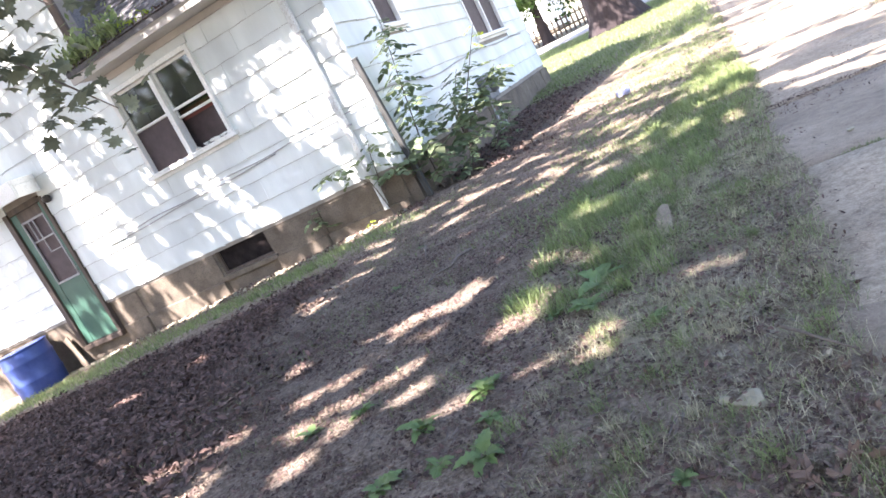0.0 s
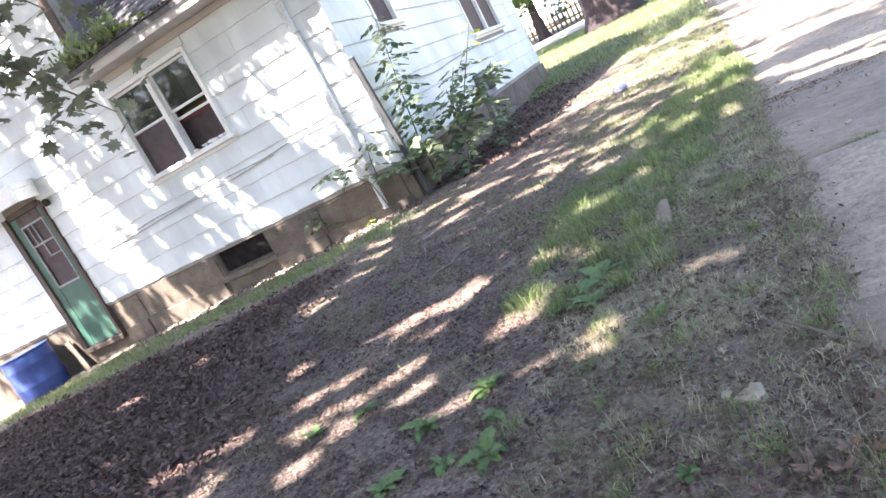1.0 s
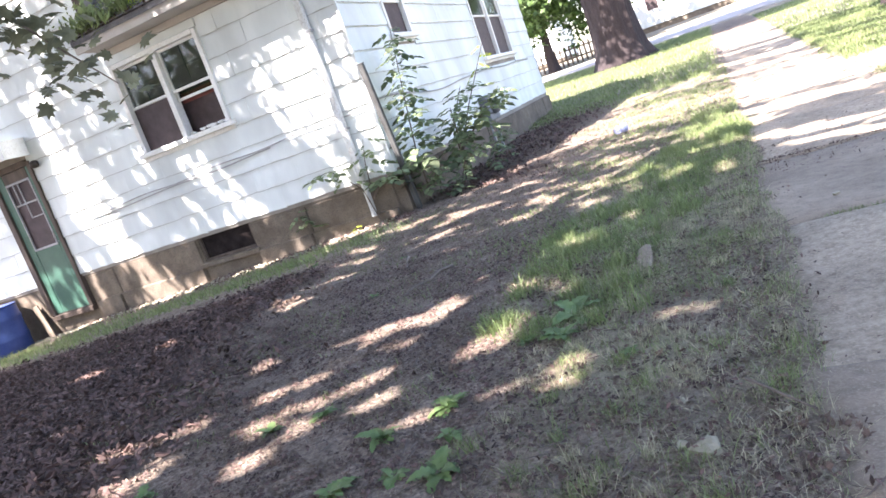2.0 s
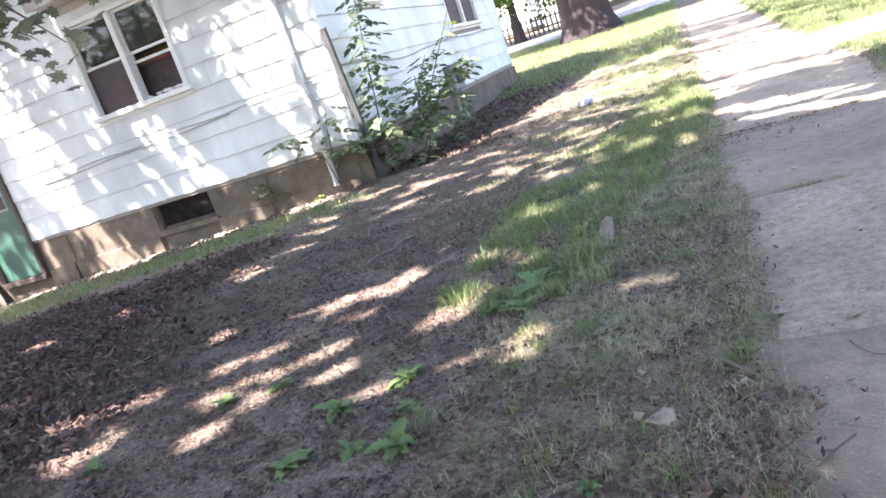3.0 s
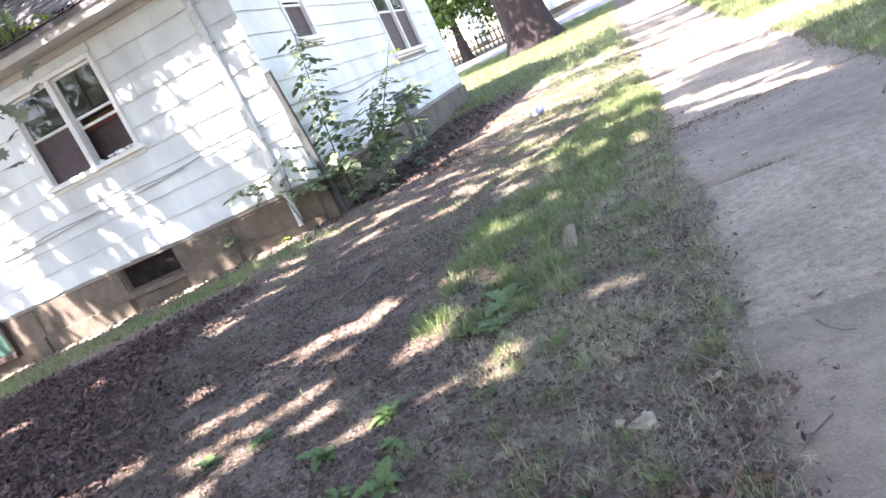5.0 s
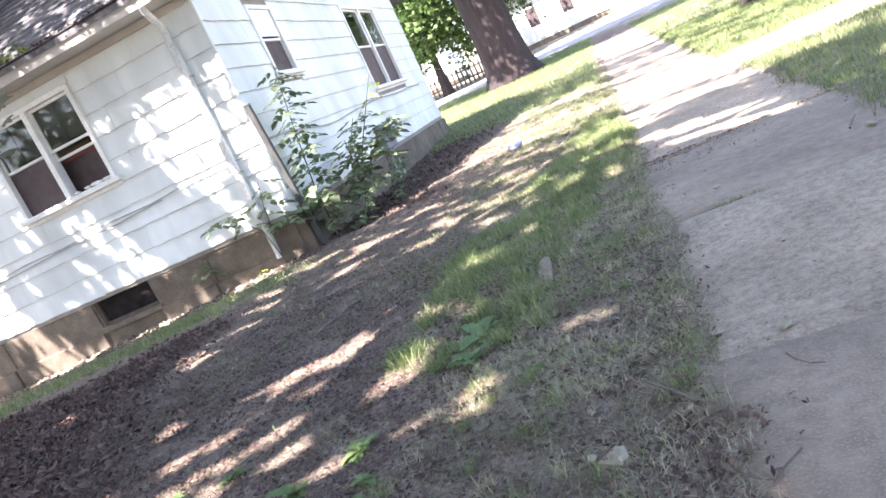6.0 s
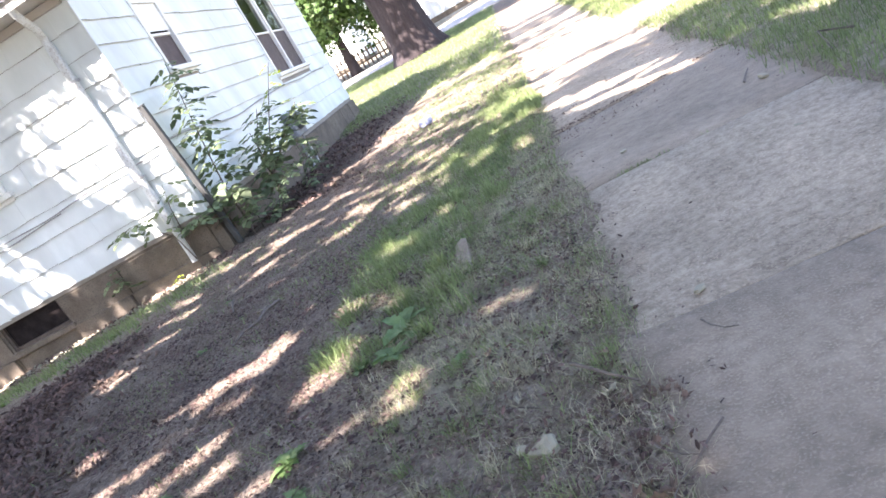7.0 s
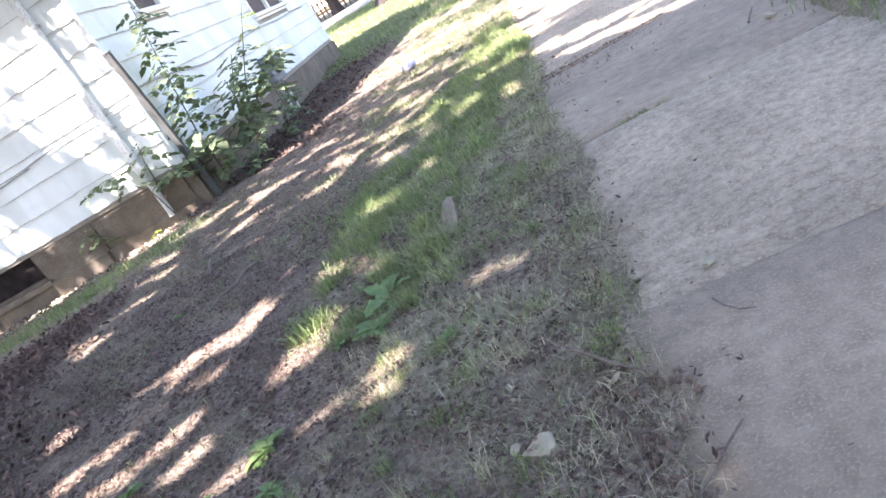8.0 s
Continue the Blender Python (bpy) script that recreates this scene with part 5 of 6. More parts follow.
X, Y = scatter(120000, 2.0, 3.5, -4.9, 1.4, lambda x, y: rs.uniform(0, 1, len(x)) < green_core(x, y) * np.clip(1.5 * clumpy(x, y, 6) - 0.38, 0.03, 1) * 0.7)
blades("grass", X, Y, 0.05, 0.0022, M_GRASS, 41, 1.1, "patch of green grass on the bare yard")
X, Y = scatter(64000, 1.4, 3.5, -3.2, 6.5, lambda x, y: rs.uniform(0, 1, len(x)) < 0.95 * np.clip(clumpy(x, y, 4.5) - 0.2, 0, 1) * sstep(1.5, 2.4, x + 0.3 * wav(x, y, 2, 1)))
blades("grass", X, Y, 0.045, 0.0028, M_GRASS, 42, 0.9, "thin yellowish grass along the walk")
X, Y = scatter(60000, -4.0, 3.5, 5.5, 23.0, lambda x, y: rs.uniform(0, 1, len(x)) < turf_cover(x, y))
blades("grass", X, Y, 0.08, 0.006, M_GRASS, 43, 0.6, "shaded green lawn beyond the house")
X, Y = scatter(170000, 4.58, 8.2, -5.0, 9.0, lambda x, y: (rs.uniform(0, 1, len(x)) < turf_cover(x, y) * (0.35 + clumpy(x, y, 4))) & ~((x < 9.4) & (y > 0.42) & (y < 1.9)))
blades("grass", X, Y, 0.06, 0.0024, M_GRASS, 44, 0.6, "sunlit green grass beside the walk")
X, Y = scatter(30000, -6.5, 0.4, -1.9, -0.12, lambda x, y: rs.uniform(0, 1, len(x)) < np.clip(turf_cover(x, y) * 1.3, 0, 1) * clumpy(x, y, 4))
blades("grass", X, Y, 0.075, 0.0035, M_GRASS, 45, 0.9, "weedy grass strip along the foundation")
X, Y = scatter(120000, 2.2, 3.56, -6.9, -1.0, lambda x, y: rs.uniform(0, 1, len(x)) < np.clip(clumpy(x, y, 7) - 0.12, 0, 1) * (0.3 + 0.7 * sstep(-0.1, 0.5, x - 2.75 + 0.5 * (y + 5.3))) * sstep(2.2, 2.9, x + 0.2 * wav(x, y, 3, 1)))
blades("dry_grass", X, Y, 0.03, 0.0010, M_DRY, 46, 1.5, "sparse dry grass on worn soil", "grass")
X, Y = scatter(70000, 2.3, 3.56, -6.6, -1.0, lambda x, y: rs.uniform(0, 1, len(x)) < np.clip(clumpy(x, y, 5) - 0.12, 0, 1) * 0.8 * sstep(2.4, 2.9, x) * (0.45 + 0.55 * sstep(-5.6, -4.6, y)))
blades("grass", X, Y, 0.035, 0.0012, M_GRASS, 47, 1.1, "sparse green grass on worn soil")
X, Y = scatter(2600, 3.2, 3.62, -1.4, -0.2, lambda x, y: ((x - 3.38) / 0.2) ** 2 + ((y + 0.8) / 0.55) ** 2 < 1)
blades("grass", X, Y, 0.08, 0.0026, M_GRASS, 61, 0.7, "tall grass tuft hanging over the walk edge")
X, Y = scatter(60000, 4.7, 13.0, 2.0, 20.0, lambda x, y: turf_cover(x, y) > 0.5)
blades("grass", X, Y, 0.07, 0.006, M_GRASS, 62, 0.6, "sunlit green lawn reaching to the street")
X, Y = scatter(1100, 3.70, 4.16, -3.95, -3.79, lambda x, y: np.abs(y + 3.87) < 0.018 + 0.035 * wav(x, y, 11, 1))
blades("grass", X, Y, 0.022, 0.0014, M_GRASS, 63, 1.0, "grass growing in a concrete joint")
X, Y = scatter(15000, 0.2, 2.4, -5.2, -0.4, lambda x, y: rs.uniform(0, 1, len(x)) < np.clip(clumpy(x, y, 3) - 0.35, 0, 1))
blades("grass", X, Y, 0.035, 0.0022, M_GRASS, 48, 0.9, "short sparse weeds on bare soil")
X, Y = scatter(700, 3.3, 4.9, -6.0, 3, lambda x, y: np.minimum.reduce([np.abs(y - j) for j in joints]) < 0.018 + 0.02 * wav(x, y, 4, 1))
k = wav(X, Y, 3.5, 2.0) > 0.1
blades("grass", X[k], Y[k], 0.035, 0.003, M_GRASS, 49, 0.9, "tufts of grass in the concrete joints")


def litter(name, X, Y, size, material, seed, label, lift=0.012):
    r = np.random.RandomState(seed)
    on_walk = (X > WALK_X0 + 0.03) & (X < WALK_X1)
    P = np.stack([X, Y, np.where(on_walk, np.maximum(ground_z(X, Y), 0.004 + 0.02 * np.maximum(Y - 4, 0)), ground_z(X, Y)) + r.uniform(0.002, lift, len(X))], 1)
    ob = leaf_mesh(name, P, size, material, None, seed, 0.5, "crumple")
    return tagged(ob, label, "dead leaves", kind="stuff")


X, Y = scatter(66000, -7.0, 1.6, -7.2, -1.5, lambda x, y: rs.uniform(0, 1, len(x)) < litter_cover(x, y))
litter("leaf_litter", X, Y, 0.044, M_LITTER, 50, "thick bed of dark brown fallen leaves", 0.03)
X, Y = scatter(6500, 0.0, 2.2, 0.0, 8.0, lambda x, y: rs.uniform(0, 1, len(x)) < litter_cover(x, y) * 0.9)
litter("leaf_litter", X, Y, 0.055, M_LITTER, 51, "brown fallen leaves along the side wall", 0.02)
X, Y = scatter(30000, -0.5, 3.45, -7.0, 3.0, lambda x, y: rs.uniform(0, 1, len(x)) < np.clip(clumpy(x, y, 4), 0.15, 1) ** 1.5)
litter("leaf_litter", X, Y, 0.021, M_LITTER, 52, "scattered brown leaf fragments on soil")
X, Y = scatter(6000, 3.2, 3.8, -6.9, 5.0, lambda x, y: (clumpy(x, y, 5) > 0.45) & (rs.uniform(0, 1, len(x)) < 1 - sstep(3.42, 3.72, x)))
litter("leaf_litter", X, Y, 0.015, M_LITTER, 53, "dry leaf bits along the walk edge", 0.012)
X, Y = scatter(380, 3.45, 4.7, -6.6, 4.0, lambda x, y: (clumpy(x, y, 3) > 0.55))
litter("leaf_litter", X, Y, 0.012, M_LITTER, 54, "specks of leaf debris on the walk", 0.012)
X, Y = scatter(30000, 3.45, 4.7, -2.8, 9.0, lambda x, y: (wav(x * 0.5, y, 3.1, 0.4) + 0.3 * wav(x, y, 12, 1) > 0.3) & (rs.uniform(0, 1, len(x)) < 0.08 + 0.35 * (1 - sstep(3.5, 4.4, x))))
litter("leaf_litter", X, Y, 0.013, M_LITTER, 56, "bands of brown leaf crumbs on concrete", 0.012)
X, Y = scatter(1200, 2.6, 3.55, -6.9, -4.9, lambda x, y: clumpy(x, y, 6) > 0.5)
litter("leaf_litter", X, Y, 0.018, M_LITTER, 58, "crisp brown leaf scraps among dry grass", 0.03)
X, Y = scatter(900, 3.5, 4.7, -2.42, -2.30, lambda x, y: np.abs(y + 2.36 + 0.01 * wav(x, y, 9, 1)) < 0.012 + 0.018 * np.maximum(0, wav(x, y, 6, 2)))
litter("leaf_litter", X, Y, 0.016, M_LITTER, 57, "dark debris caught in a concrete joint", 0.008)
X, Y = scatter(700, -5.0, 0.2, -0.5, -0.05, lambda x, y: x < 9)
litter("leaf_litter", X, Y, 0.04, M_LITTER, 55, "brown dry leaves against the foundation", 0.02)

# soil crumbs and pebbles
X, Y = scatter(26000, 0.3, 3.45, -6.9, -0.3, lambda x, y: clumpy(x, y, 3.3) > 0.3)
P = np.stack([X, Y, ground_z(X, Y) + 0.003], 1)
r = np.random.RandomState(7)
base = np.array([(1, 0, 0), (-0.5, 0.8, 0), (-0.5, -0.8, 0), (0, 0, 0.9)])
V = base[None] * (0.004 + 0.014 * r.uniform(0, 1, len(X)) ** 3)[:, None, None] + r.normal(0, 0.0015, (len(X), 4, 3)) + P[:, None]
F = (np.array([(0, 1, 3), (1, 2, 3), (2, 0, 3)])[None] + (np.arange(len(X)) * 4)[:, None, None]).reshape(-1, 3)
tagged(arrays("soil_crumbs", V.reshape(-1, 3), F, M_GROUND), "loose crumbs of dry grey soil", "soil", kind="stuff")

# dark crumbs of bark and leaf trodden into the soil
X, Y = scatter(26000, 0.6, 3.45, -6.9, -2.6, lambda x, y: clumpy(x, y, 5.5) > 0.38)
r = np.random.RandomState(37)
P = np.stack([X, Y, ground_z(X, Y) + 0.004], 1)
long = r.uniform(0.6, 2.4, len(X))
V = base[None] * (0.003 + 0.008 * r.uniform(0, 1, len(X)) ** 2)[:, None, None]
V[..., 0] *= long[:, None]
c, s = np.cos(long * 37), np.sin(long * 37)
V = np.stack([V[..., 0] * c[:, None] - V[..., 1] * s[:, None], V[..., 0] * s[:, None] + V[..., 1] * c[:, None], V[..., 2]], -1) + r.normal(0, 0.0012, (len(X), 4, 3)) + P[:, None]
F = (np.array([(0, 1, 3), (1, 2, 3), (2, 0, 3)])[None] + (np.arange(len(X)) * 4)[:, None, None]).reshape(-1, 3)
tagged(arrays("bark_crumbs", V.reshape(-1, 3), F, M_LITTER), "dark bark and leaf crumbs on soil", "soil", kind="stuff")

# pale mortar chips fallen along the foundation
X, Y = scatter(2600, -6.2, -0.1, -0.62, -0.06, lambda x, y: rs.uniform(0, 1, len(x)) < 1.1 * np.exp(-((y + 0.22 + 0.08 * wav(x, y, 3, 1)) / 0.13) ** 2))
r = np.random.RandomState(27)
P = np.stack([X, Y, ground_z(X, Y) + 0.004], 1)
V = base[None] * (0.008 + 0.022 * r.uniform(0, 1, len(X)) ** 2)[:, None, None] + r.normal(0, 0.003, (len(X), 4, 3)) + P[:, None]
F = (np.array([(0, 1, 3), (1, 2, 3), (2, 0, 3)])[None] + (np.arange(len(X)) * 4)[:, None, None]).reshape(-1, 3)
tagged(arrays("mortar_chips", V.reshape(-1, 3), F, M_PAPER), "pale mortar chips along the foundation foot", "rubble", kind="stuff")

# fine twigs strewn over the soil
X, Y = scatter(5200, -0.5, 3.55, -7.0, 2.5, lambda x, y: clumpy(x, y, 4) > 0.2)
r = np.random.RandomState(17)
a, ln, w = r.uniform(0, 6.28, len(X)), r.uniform(0.015, 0.07, len(X)), 0.0014
Z = ground_z(X, Y) + 0.008
c, s = np.cos(a), np.sin(a)
V = np.stack([np.stack([X - c * ln, Y - s * ln, Z], -1), np.stack([X + c * ln, Y + s * ln, Z + r.uniform(0, 0.012, len(X))], -1), np.stack([X - s * w * 2, Y + c * w * 2, Z + 0.004], -1), np.stack([X + s * w * 2, Y - c * w * 2, Z + 0.001], -1)], 1)
F = (np.array([(0, 3, 2), (3, 1, 2)])[None] + (np.arange(len(X)) * 4)[:, None, None]).reshape(-1, 3)
tagged(arrays("twig_litter", V.reshape(-1, 3), F, M_TWIG), "fine broken twigs strewn on soil", "twigs", kind="stuff")


def weed_leaf(seed):
    rnd = random.Random(seed)
    bm = bmesh.new()
    rows = []
    n = 11
    for i in range(n + 1):
        t = i / n
        w = (0.30 if i % 2 else 0.19) * math.sin(math.pi * min(1, t * 0.92 + 0.08)) ** 0.8 * (1 - 0.25 * t)
        z = 0.5 * t - 0.62 * t * t
        rows.append([bm.verts.new((t, s * w * (1 + rnd.uniform(-0.28, 0.2)), z + abs(s) * 0.10 * w * 2 + rnd.uniform(-0.022, 0.022))) for s in (-1, -0.5, 0, 0.5, 1)])
    for a, b in zip(rows, rows[1:]):
        for k in range(4):
            bm.faces.new((a[k], a[k + 1], b[k + 1], b[k]))
    me = bpy.data.meshes.new("leaf")
    bm.to_mesh(me)
    bm.free()
    me.materials.append(M_WEED)
    for p in me.polygons:
        p.use_smooth = True
    return me


WLEAF = [weed_leaf(k) for k in range(4)]


def weed(x, y, size, n, seed, label):
    rnd = random.Random(seed)
    t = empty("weed", (x, y, gz(x, y)), label, "weed", "broad-leaved weeds in the yard")
    for i in range(n + 5):
        ob = new("leaf", rnd.choice(WLEAF))
        ob.parent = t
        s = size * rnd.uniform(0.3, 0.68)
        ob.matrix_basis = Euler((rnd.uniform(-0.25, 0.25), rnd.uniform(-0.55, 0.1), i * 2.4 + rnd.uniform(-0.4, 0.4))).to_matrix().to_4x4() @ Matrix.Diagonal((s, s, s, 1))
    return t


WEEDS = [(2.09, -5.69, 0.17, 6), (2.12, -5.36, 0.16, 6), (2.32, -5.18, 0.17, 8), (2.45, -5.64, 0.16, 7), (2.28, -5.62, 0.15, 6), (1.16, -5.54, 0.14, 6), (1.51, -5.16, 0.12, 4), (1.72, -5.1, 0.12, 5), (2.39, -5.4, 0.13, 6), (2.68, -4.52, 0.25, 10), (2.5, -4.71, 0.11, 6), (1.11, -3.33, 0.09, 5), (2.66, -4.74, 0.19, 10)]
for k, (x, y, s, n) in enumerate(WEEDS):
    weed(x, y, s, n, k, "broad-leaved green weed growing from bare soil")
for x, y, s, n, k in ((-2.0, -2.65, 0.12, 5, 13), (0.95, -2.45, 0.10, 5, 14), (-0.9, -1.2, 0.12, 7, 16), (-1.6, -1.0, 0.12, 6, 17), (-3.4, -1.0, 0.13, 7, 24), (-4.1, -1.25, 0.12, 6, 25), (-0.4, -1.55, 0.10, 6, 26), (-1.2, -1.6, 0.11, 6, 27), (-2.1, -1.45, 0.12, 7, 28), (-3.0, -1.5, 0.11, 6, 29), (-4.6, -0.9, 0.12, 6, 30), (0.5, -0.75, 0.08, 5, 31), (-2.6, -1.1, 0.11, 6, 18), (2.95, -5.0, 0.07, 5, 19), (0.2, -1.3, 0.09, 6, 20), (3.05, -5.95, 0.07, 5, 22), (3.15, -6.2, 0.08, 5, 23)):
    weed(x, y, s, n, k, "small green weed among litter and soil")

# taller tufts in the green patch
r = np.random.RandomState(83)
cx, cy = r.uniform(2.15, 3.4, 230), r.uniform(-4.8, 0.8, 230)
k = r.uniform(0, 1, 230) < green_core(cx, cy)
cx, cy = np.repeat(cx[k], 60), np.repeat(cy[k], 60)
spread = np.repeat(r.uniform(0.012, 0.05, k.sum()), 60)
blades("grass_tufts", cx + r.normal(0, 1, len(cx)) * spread, cy + r.normal(0, 1, len(cx)) * spread, 0.085, 0.002, M_GRASS, 83, 0.75, "taller green grass tufts in the patch")

# fine tufts of grass, each a fan of thin blades
for material, seed, count, label in ((M_GRASS, 81, 110, "thin green grass tufts on worn soil"), (M_DRY, 82, 75, "thin dry grass tufts on worn soil")):
    r = np.random.RandomState(seed)
    cx, cy = r.uniform(2.45, 3.46, count), r.uniform(-6.7, -2.6, count)
    k = r.uniform(0, 1, count) < np.clip((cx - 2.3) / 0.7, 0.15, 1)
    cx, cy = np.repeat(cx[k], 75), np.repeat(cy[k], 75)
    spread = np.repeat(r.uniform(0.012, 0.045, k.sum()), 75)
    blades("grass_tufts", cx + r.normal(0, 1, len(cx)) * spread, cy + r.normal(0, 1, len(cx)) * spread, 0.045, 0.0011, material, seed, 0.85, label)


# ---- sticks, stone, scraps ----
def stick(pts, r, label):
    p3 = [(x, y, max(gz(x, y), -0.004 if WALK_X0 + 0.05 < x < WALK_X1 else -9) + r * 0.9 + h) for x, y, h in pts]
    ob = part("stick", tube(p3, [r * (1 - 0.5 * i / (len(p3) - 1)) for i in range(len(p3))], 7, 0.1), M_TWIG)
    return tagged(ob, label, "stick", "sticks on the ground")


stick([(3.318, -5.414, 0.036), (3.36, -5.475, 0.042), (3.41, -5.543, 0.038), (3.472, -5.598, 0.024)], 0.0055, "thin grey stick lying on dry grass")
stick([(3.606, -5.825, 0.012), (3.564, -5.87, 0.014), (3.532, -5.909, 0.012), (3.508, -5.937, 0.011), (3.485, -5.985, 0.016), (3.463, -6.055, 0.03), (3.45, -6.11, 0.03)], 0.0027, "thin dark twig lying on concrete")
stick([(3.466, -5.866, 0.01), (3.499, -5.887, 0.012), (3.53, -5.905, 0.012)], 0.0022, "short side twig lying on concrete")
stick([(3.677, -5.405, 0.012), (3.69, -5.45, 0.012), (3.715, -5.49, 0.012), (3.746, -5.512, 0.014)], 0.0026, "curved bare twig lying on concrete")
stick([(4.46, -3.46, 0.02), (4.50, -3.36, 0.02), (4.55, -3.25, 0.02)], 0.006, "short stick lying on the walk")
stick([(1.05, -2.55, 0.01), (1.11, -2.70, 0.03), (1.18, -2.88, 0.01)], 0.012, "pale crooked stick on bare soil")
stick([(1.60, -3.08, 0.0), (1.55, -3.20, 0.012), (1.53, -3.33, 0.004), (1.45, -3.42, 0.01), (1.43, -3.55, 0.0)], 0.012, "thick dark root crossing bare soil")
stick([(1.05, 2.3, 0.02), (1.12, 1.95, 0.10), (1.15, 1.75, 0.18)], 0.012, "bent pale stick among leaves")
stick([(4.95, -3.6, 0.03), (4.85, -3.45, 0.05), (4.78, -3.75, 0.03)], 0.006, "thin twig at the walk edge")


def stone(name, x, y, sx, sy, sz, material, label, category, seed, lift=0.0, turn=None):
    rnd = random.Random(seed)
    bm = bmesh.new()
    bmesh.ops.create_icosphere(bm, subdivisions=2, radius=1)
    for v in bm.verts:
        v.co.x, v.co.y = max(-0.75, min(0.8, v.co.x + 0.25 * v.co.y)), max(-0.7, v.co.y)
        v.co.z = min(v.co.z, 0.55 + 0.3 * v.co.x)
        v.co *= 1 + rnd.uniform(-0.10, 0.10)
        v.co.x *= sx
        v.co.y *= sy
        v.co.z *= sz
    ob = part(name, bm, material)
    z = gz(x, y) if not (WALK_X0 + 0.05 < x < WALK_X1) else 0.0
    ob.matrix_basis = pose(x, y, z + sz * 0.55 + lift, 8, -6, 30 + 40 * seed if turn is None else turn)
    return tagged(ob, label, category)




def shard(x, y, length, width, thick, turn, seed, label):
    """A broken flat stone: an irregular wedge with a rough, faceted top."""
    rnd = random.Random(seed)
    bm = bmesh.new()
    out = [(-0.5, -0.38), (-0.12, -0.5), (0.3, -0.46), (0.5, -0.2), (0.36, 0.12), (0.12, 0.5), (-0.1, 0.42), (-0.34, 0.02)]
    out = [(u + rnd.uniform(-0.05, 0.05), v + rnd.uniform(-0.05, 0.05)) for u, v in out]
    low = [bm.verts.new((u * length, v * width, 0)) for u, v in out]
    rim = [bm.verts.new((u * length * 0.93, v * width * 0.93, thick * rnd.uniform(0.45, 0.95))) for u, v in out]
    mid = [bm.verts.new((u * length * 0.5, v * width * 0.5, thick * rnd.uniform(0.75, 1.2))) for u, v in out]
    top = bm.verts.new((0, 0, thick * 0.95))
    n = len(out)
    for k in range(n):
        q = (k + 1) % n
        bm.faces.new((low[k], low[q], rim[q], rim[k]))
        bm.faces.new((rim[k], rim[q], mid[q], mid[k]))
        bm.faces.new((mid[k], mid[q], top))
    bm.faces.new(low[::-1])
    ob = part("stone", bm, M_PAPER)
    ob.matrix_basis = pose(x, y, gz(x, y) + 0.006, 14, 0, turn)
    return tagged(ob, label, "stone")


shard(3.212, -5.69, 0.088, 0.066, 0.018, -20, 3, "flat pale broken stone lying in dry grass")
shard(3.146, -5.668, 0.04, 0.03, 0.012, 20, 5, "small pale chip beside the broken stone")
stone("stone", 4.55, -3.47, 0.030, 0.022, 0.016, M_PAPER, "small pale pebble on the walk", "stone", 2)
stone("stone", 4.38, -4.34, 0.028, 0.018, 0.008, M_PAPER, "small flat pebble on the walk", "stone", 3)
stone("stepping_stone", 2.935, -4.08, 0.045, 0.24, 0.014, M_SMOOTH, "flat grey stone sunk in grass", "stone", 4, -0.006, 3)
stone("stone", 3.72, -5.23, 0.03, 0.018, 0.01, M_PAPER, "crumbled pebble in a walk joint", "stone", 5)
stone("stone", 3.80, -3.53, 0.035, 0.02, 0.008, M_PAPER, "flat chip on the walk", "stone", 6)

cup = empty("crushed_cup", (2.25, 1.36, gz(2.25, 1.36) + 0.055), "crushed blue and white plastic wrapper on soil", "litter")
bm = lathe([(0.03, -0.07), (0.042, -0.04), (0.03, -0.01), (0.045, 0.03), (0.036, 0.07)], 14)
for v in bm.verts:
    v.co.x *= 0.7 + 0.25 * math.sin(v.co.z * 60)
cup.scale = (1.25, 1.25, 1.25)
cb = part("body", bm, M_CUP, cup, smooth=True)
cb.matrix_basis = pose(0, 0, 0, 80, 10, 60)
part("torn_flap", box(bmesh.new(), -0.05, 0.05, -0.03, 0.03, -0.03, -0.026, 0.001), M_CUP, cup)


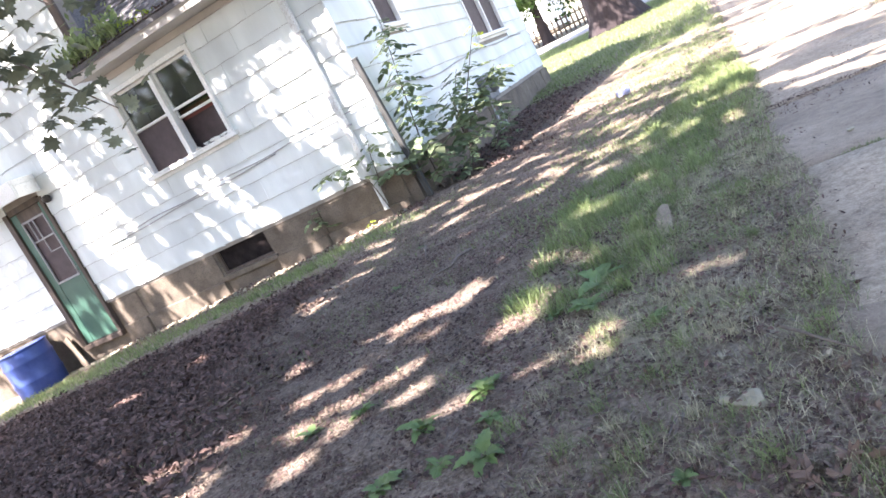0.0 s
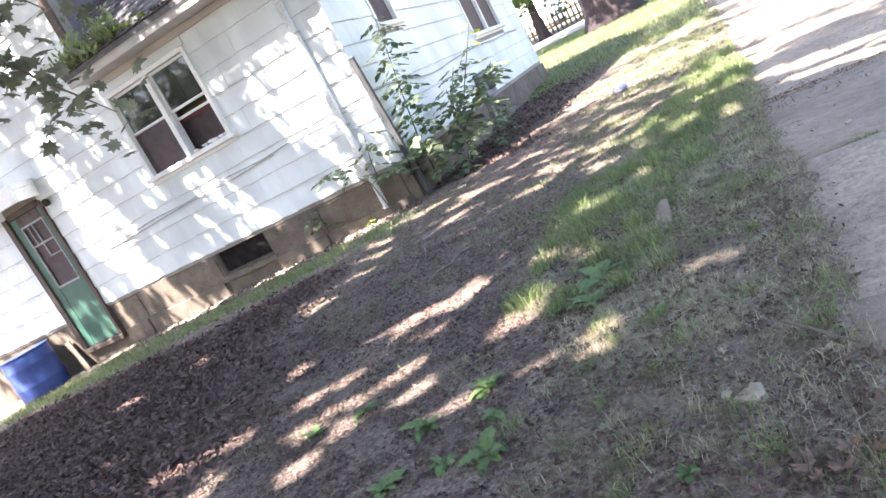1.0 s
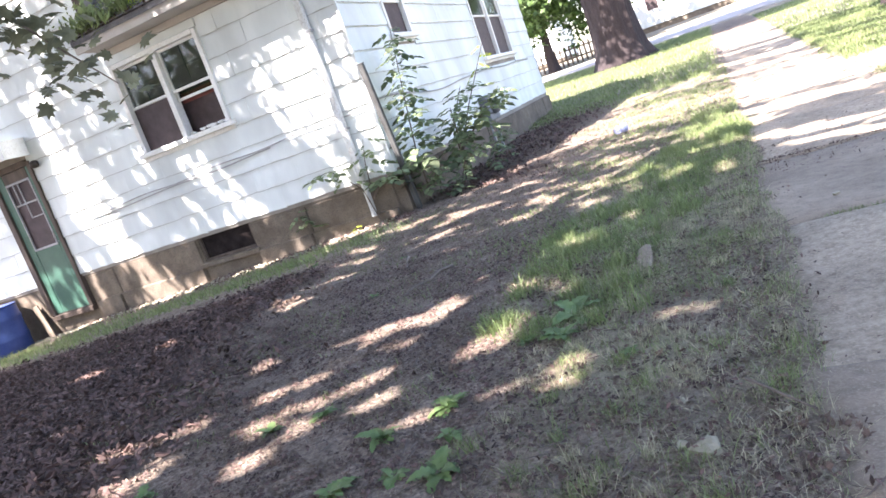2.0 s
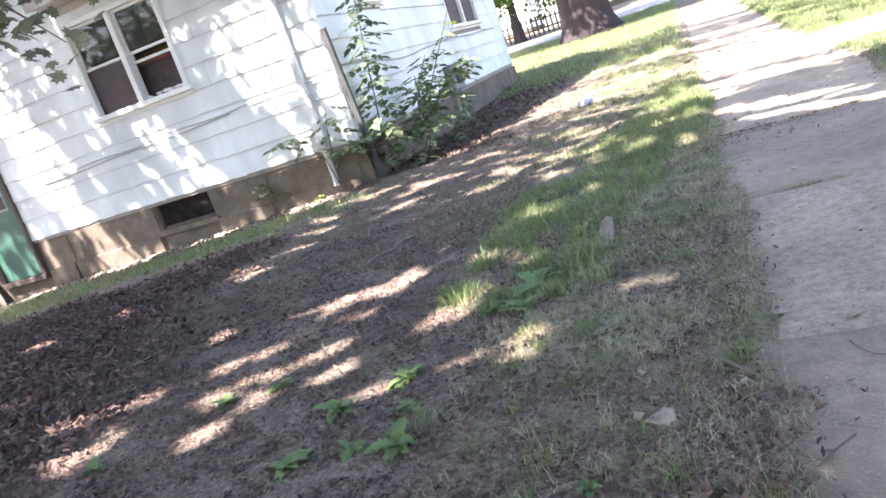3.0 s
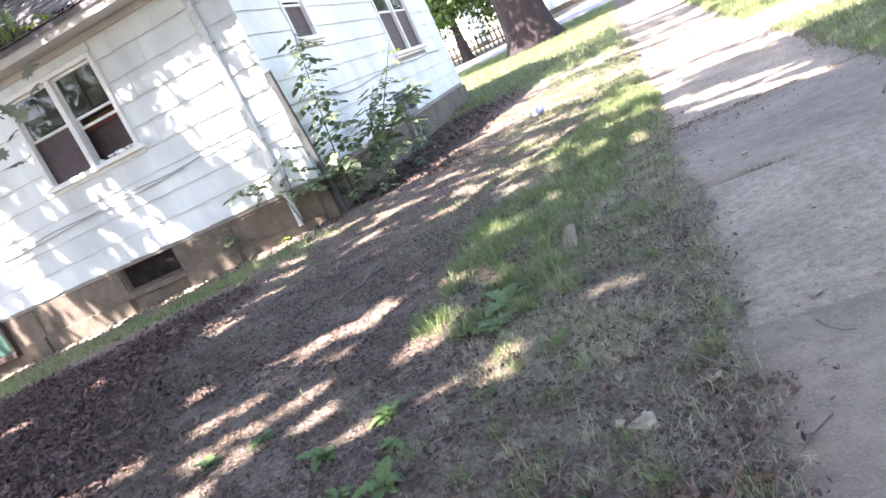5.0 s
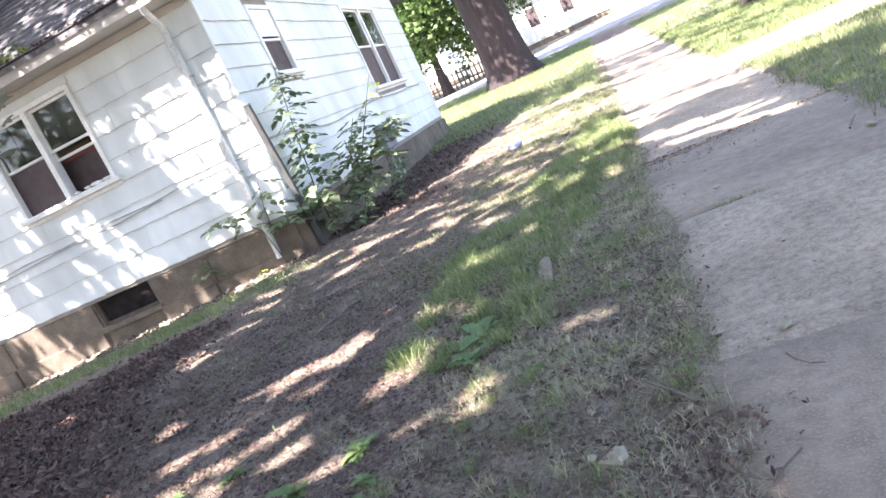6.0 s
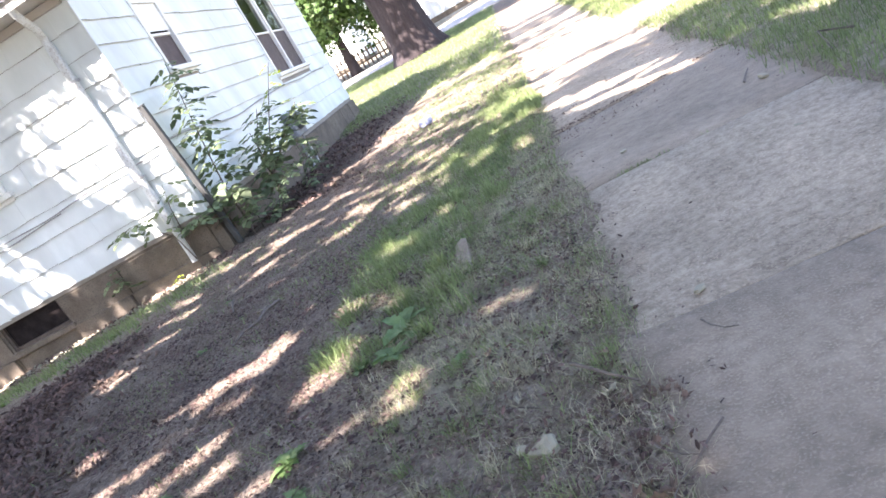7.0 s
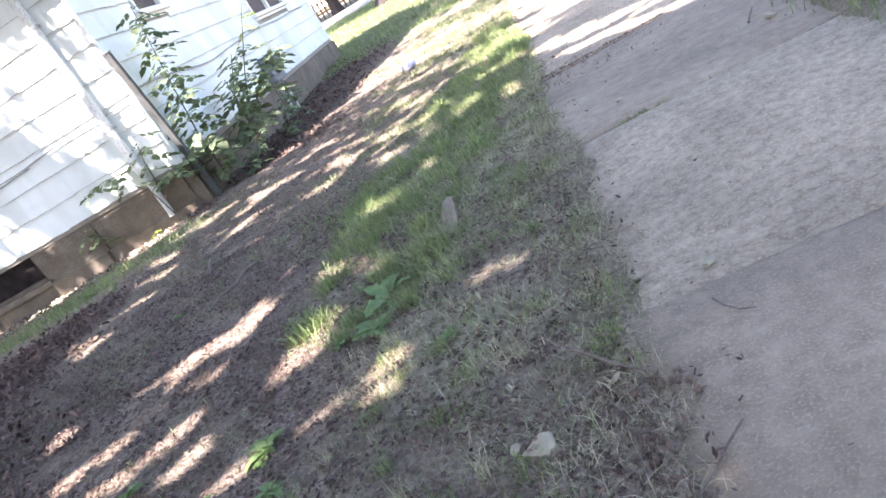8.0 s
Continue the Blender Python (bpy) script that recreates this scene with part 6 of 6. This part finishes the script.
def dead_leaf(x, y, s, seed, material=None):
    rnd = random.Random(seed)
    ob = new("fallen_leaf", DEAD[seed % 4])
    z = gz(x, y) if not (WALK_X0 + 0.05 < x < WALK_X1) else 0.0
    ob.matrix_basis = Matrix.Translation((x, y, z + 0.14 * s + 0.01)) @ Euler((rnd.uniform(-0.4, 0.4), rnd.uniform(-0.4, 0.4), rnd.uniform(0, 6.28))).to_matrix().to_4x4() @ Matrix.Diagonal((s, s, s, 1))
    return tagged(ob, "curled tan fallen maple leaf", "leaf", "tan fallen leaves")


DEAD = []
for k in range(4):
    me = MAPLE[k].copy()
    me.name = "fallen_leaf"
    me.materials.clear()
    me.materials.append(M_TANLEAF)
    for v in me.vertices:
        x, y = v.co.x, v.co.y
        v.co = (x * 0.75, y * (0.9 - 0.3 * abs(x)), 0.9 * x * x + 0.5 * y * y * (1 if k % 2 else -0.4) + 0.12 * math.sin(9 * x + 5 * y + k))
    DEAD.append(me)
PALE = DEAD[1].copy()
PALE.materials.clear()
PALE.materials.append(M_PAPER)
rnd = random.Random(77)
for k in range(16):
    dead_leaf(0.24 + rnd.gauss(0, 0.13), -2.93 + rnd.gauss(0, 0.06), rnd.uniform(0.05, 0.09), k)
for k in range(7):
    dead_leaf(3.50 + rnd.gauss(0, 0.04), -5.65 + rnd.gauss(0, 0.025), rnd.uniform(0.02, 0.04), 20 + k)
for k in range(26):
    dead_leaf(rnd.uniform(1.0, 3.4), rnd.uniform(-6.3, -2.5), rnd.uniform(0.02, 0.045), 40 + k)
for k in range(10):
    dead_leaf(3.36 + rnd.gauss(0, 0.045), -6.03 + rnd.gauss(0, 0.025), rnd.uniform(0.035, 0.075), 70 + k)
for x, y, size, k in ((3.146, -5.43, 0.035, 84), (3.163, -5.493, 0.04, 85), (3.40, -5.581, 0.05, 86), (3.114, -4.03, 0.05, 88), (2.33, -4.5, 0.03, 89)):
    ob = dead_leaf(x, y, size, k)
    ob.data = PALE
    tagged(ob, "pale bleached fallen maple leaf on grass", "leaf", "pale fallen leaves")
for x, y, size, k in ((3.485, -5.618, 0.05, 90), (3.536, -5.622, 0.035, 91), (3.459, -5.844, 0.04, 92), (3.446, -5.729, 0.02, 93)):
    dead_leaf(x, y, size, k)
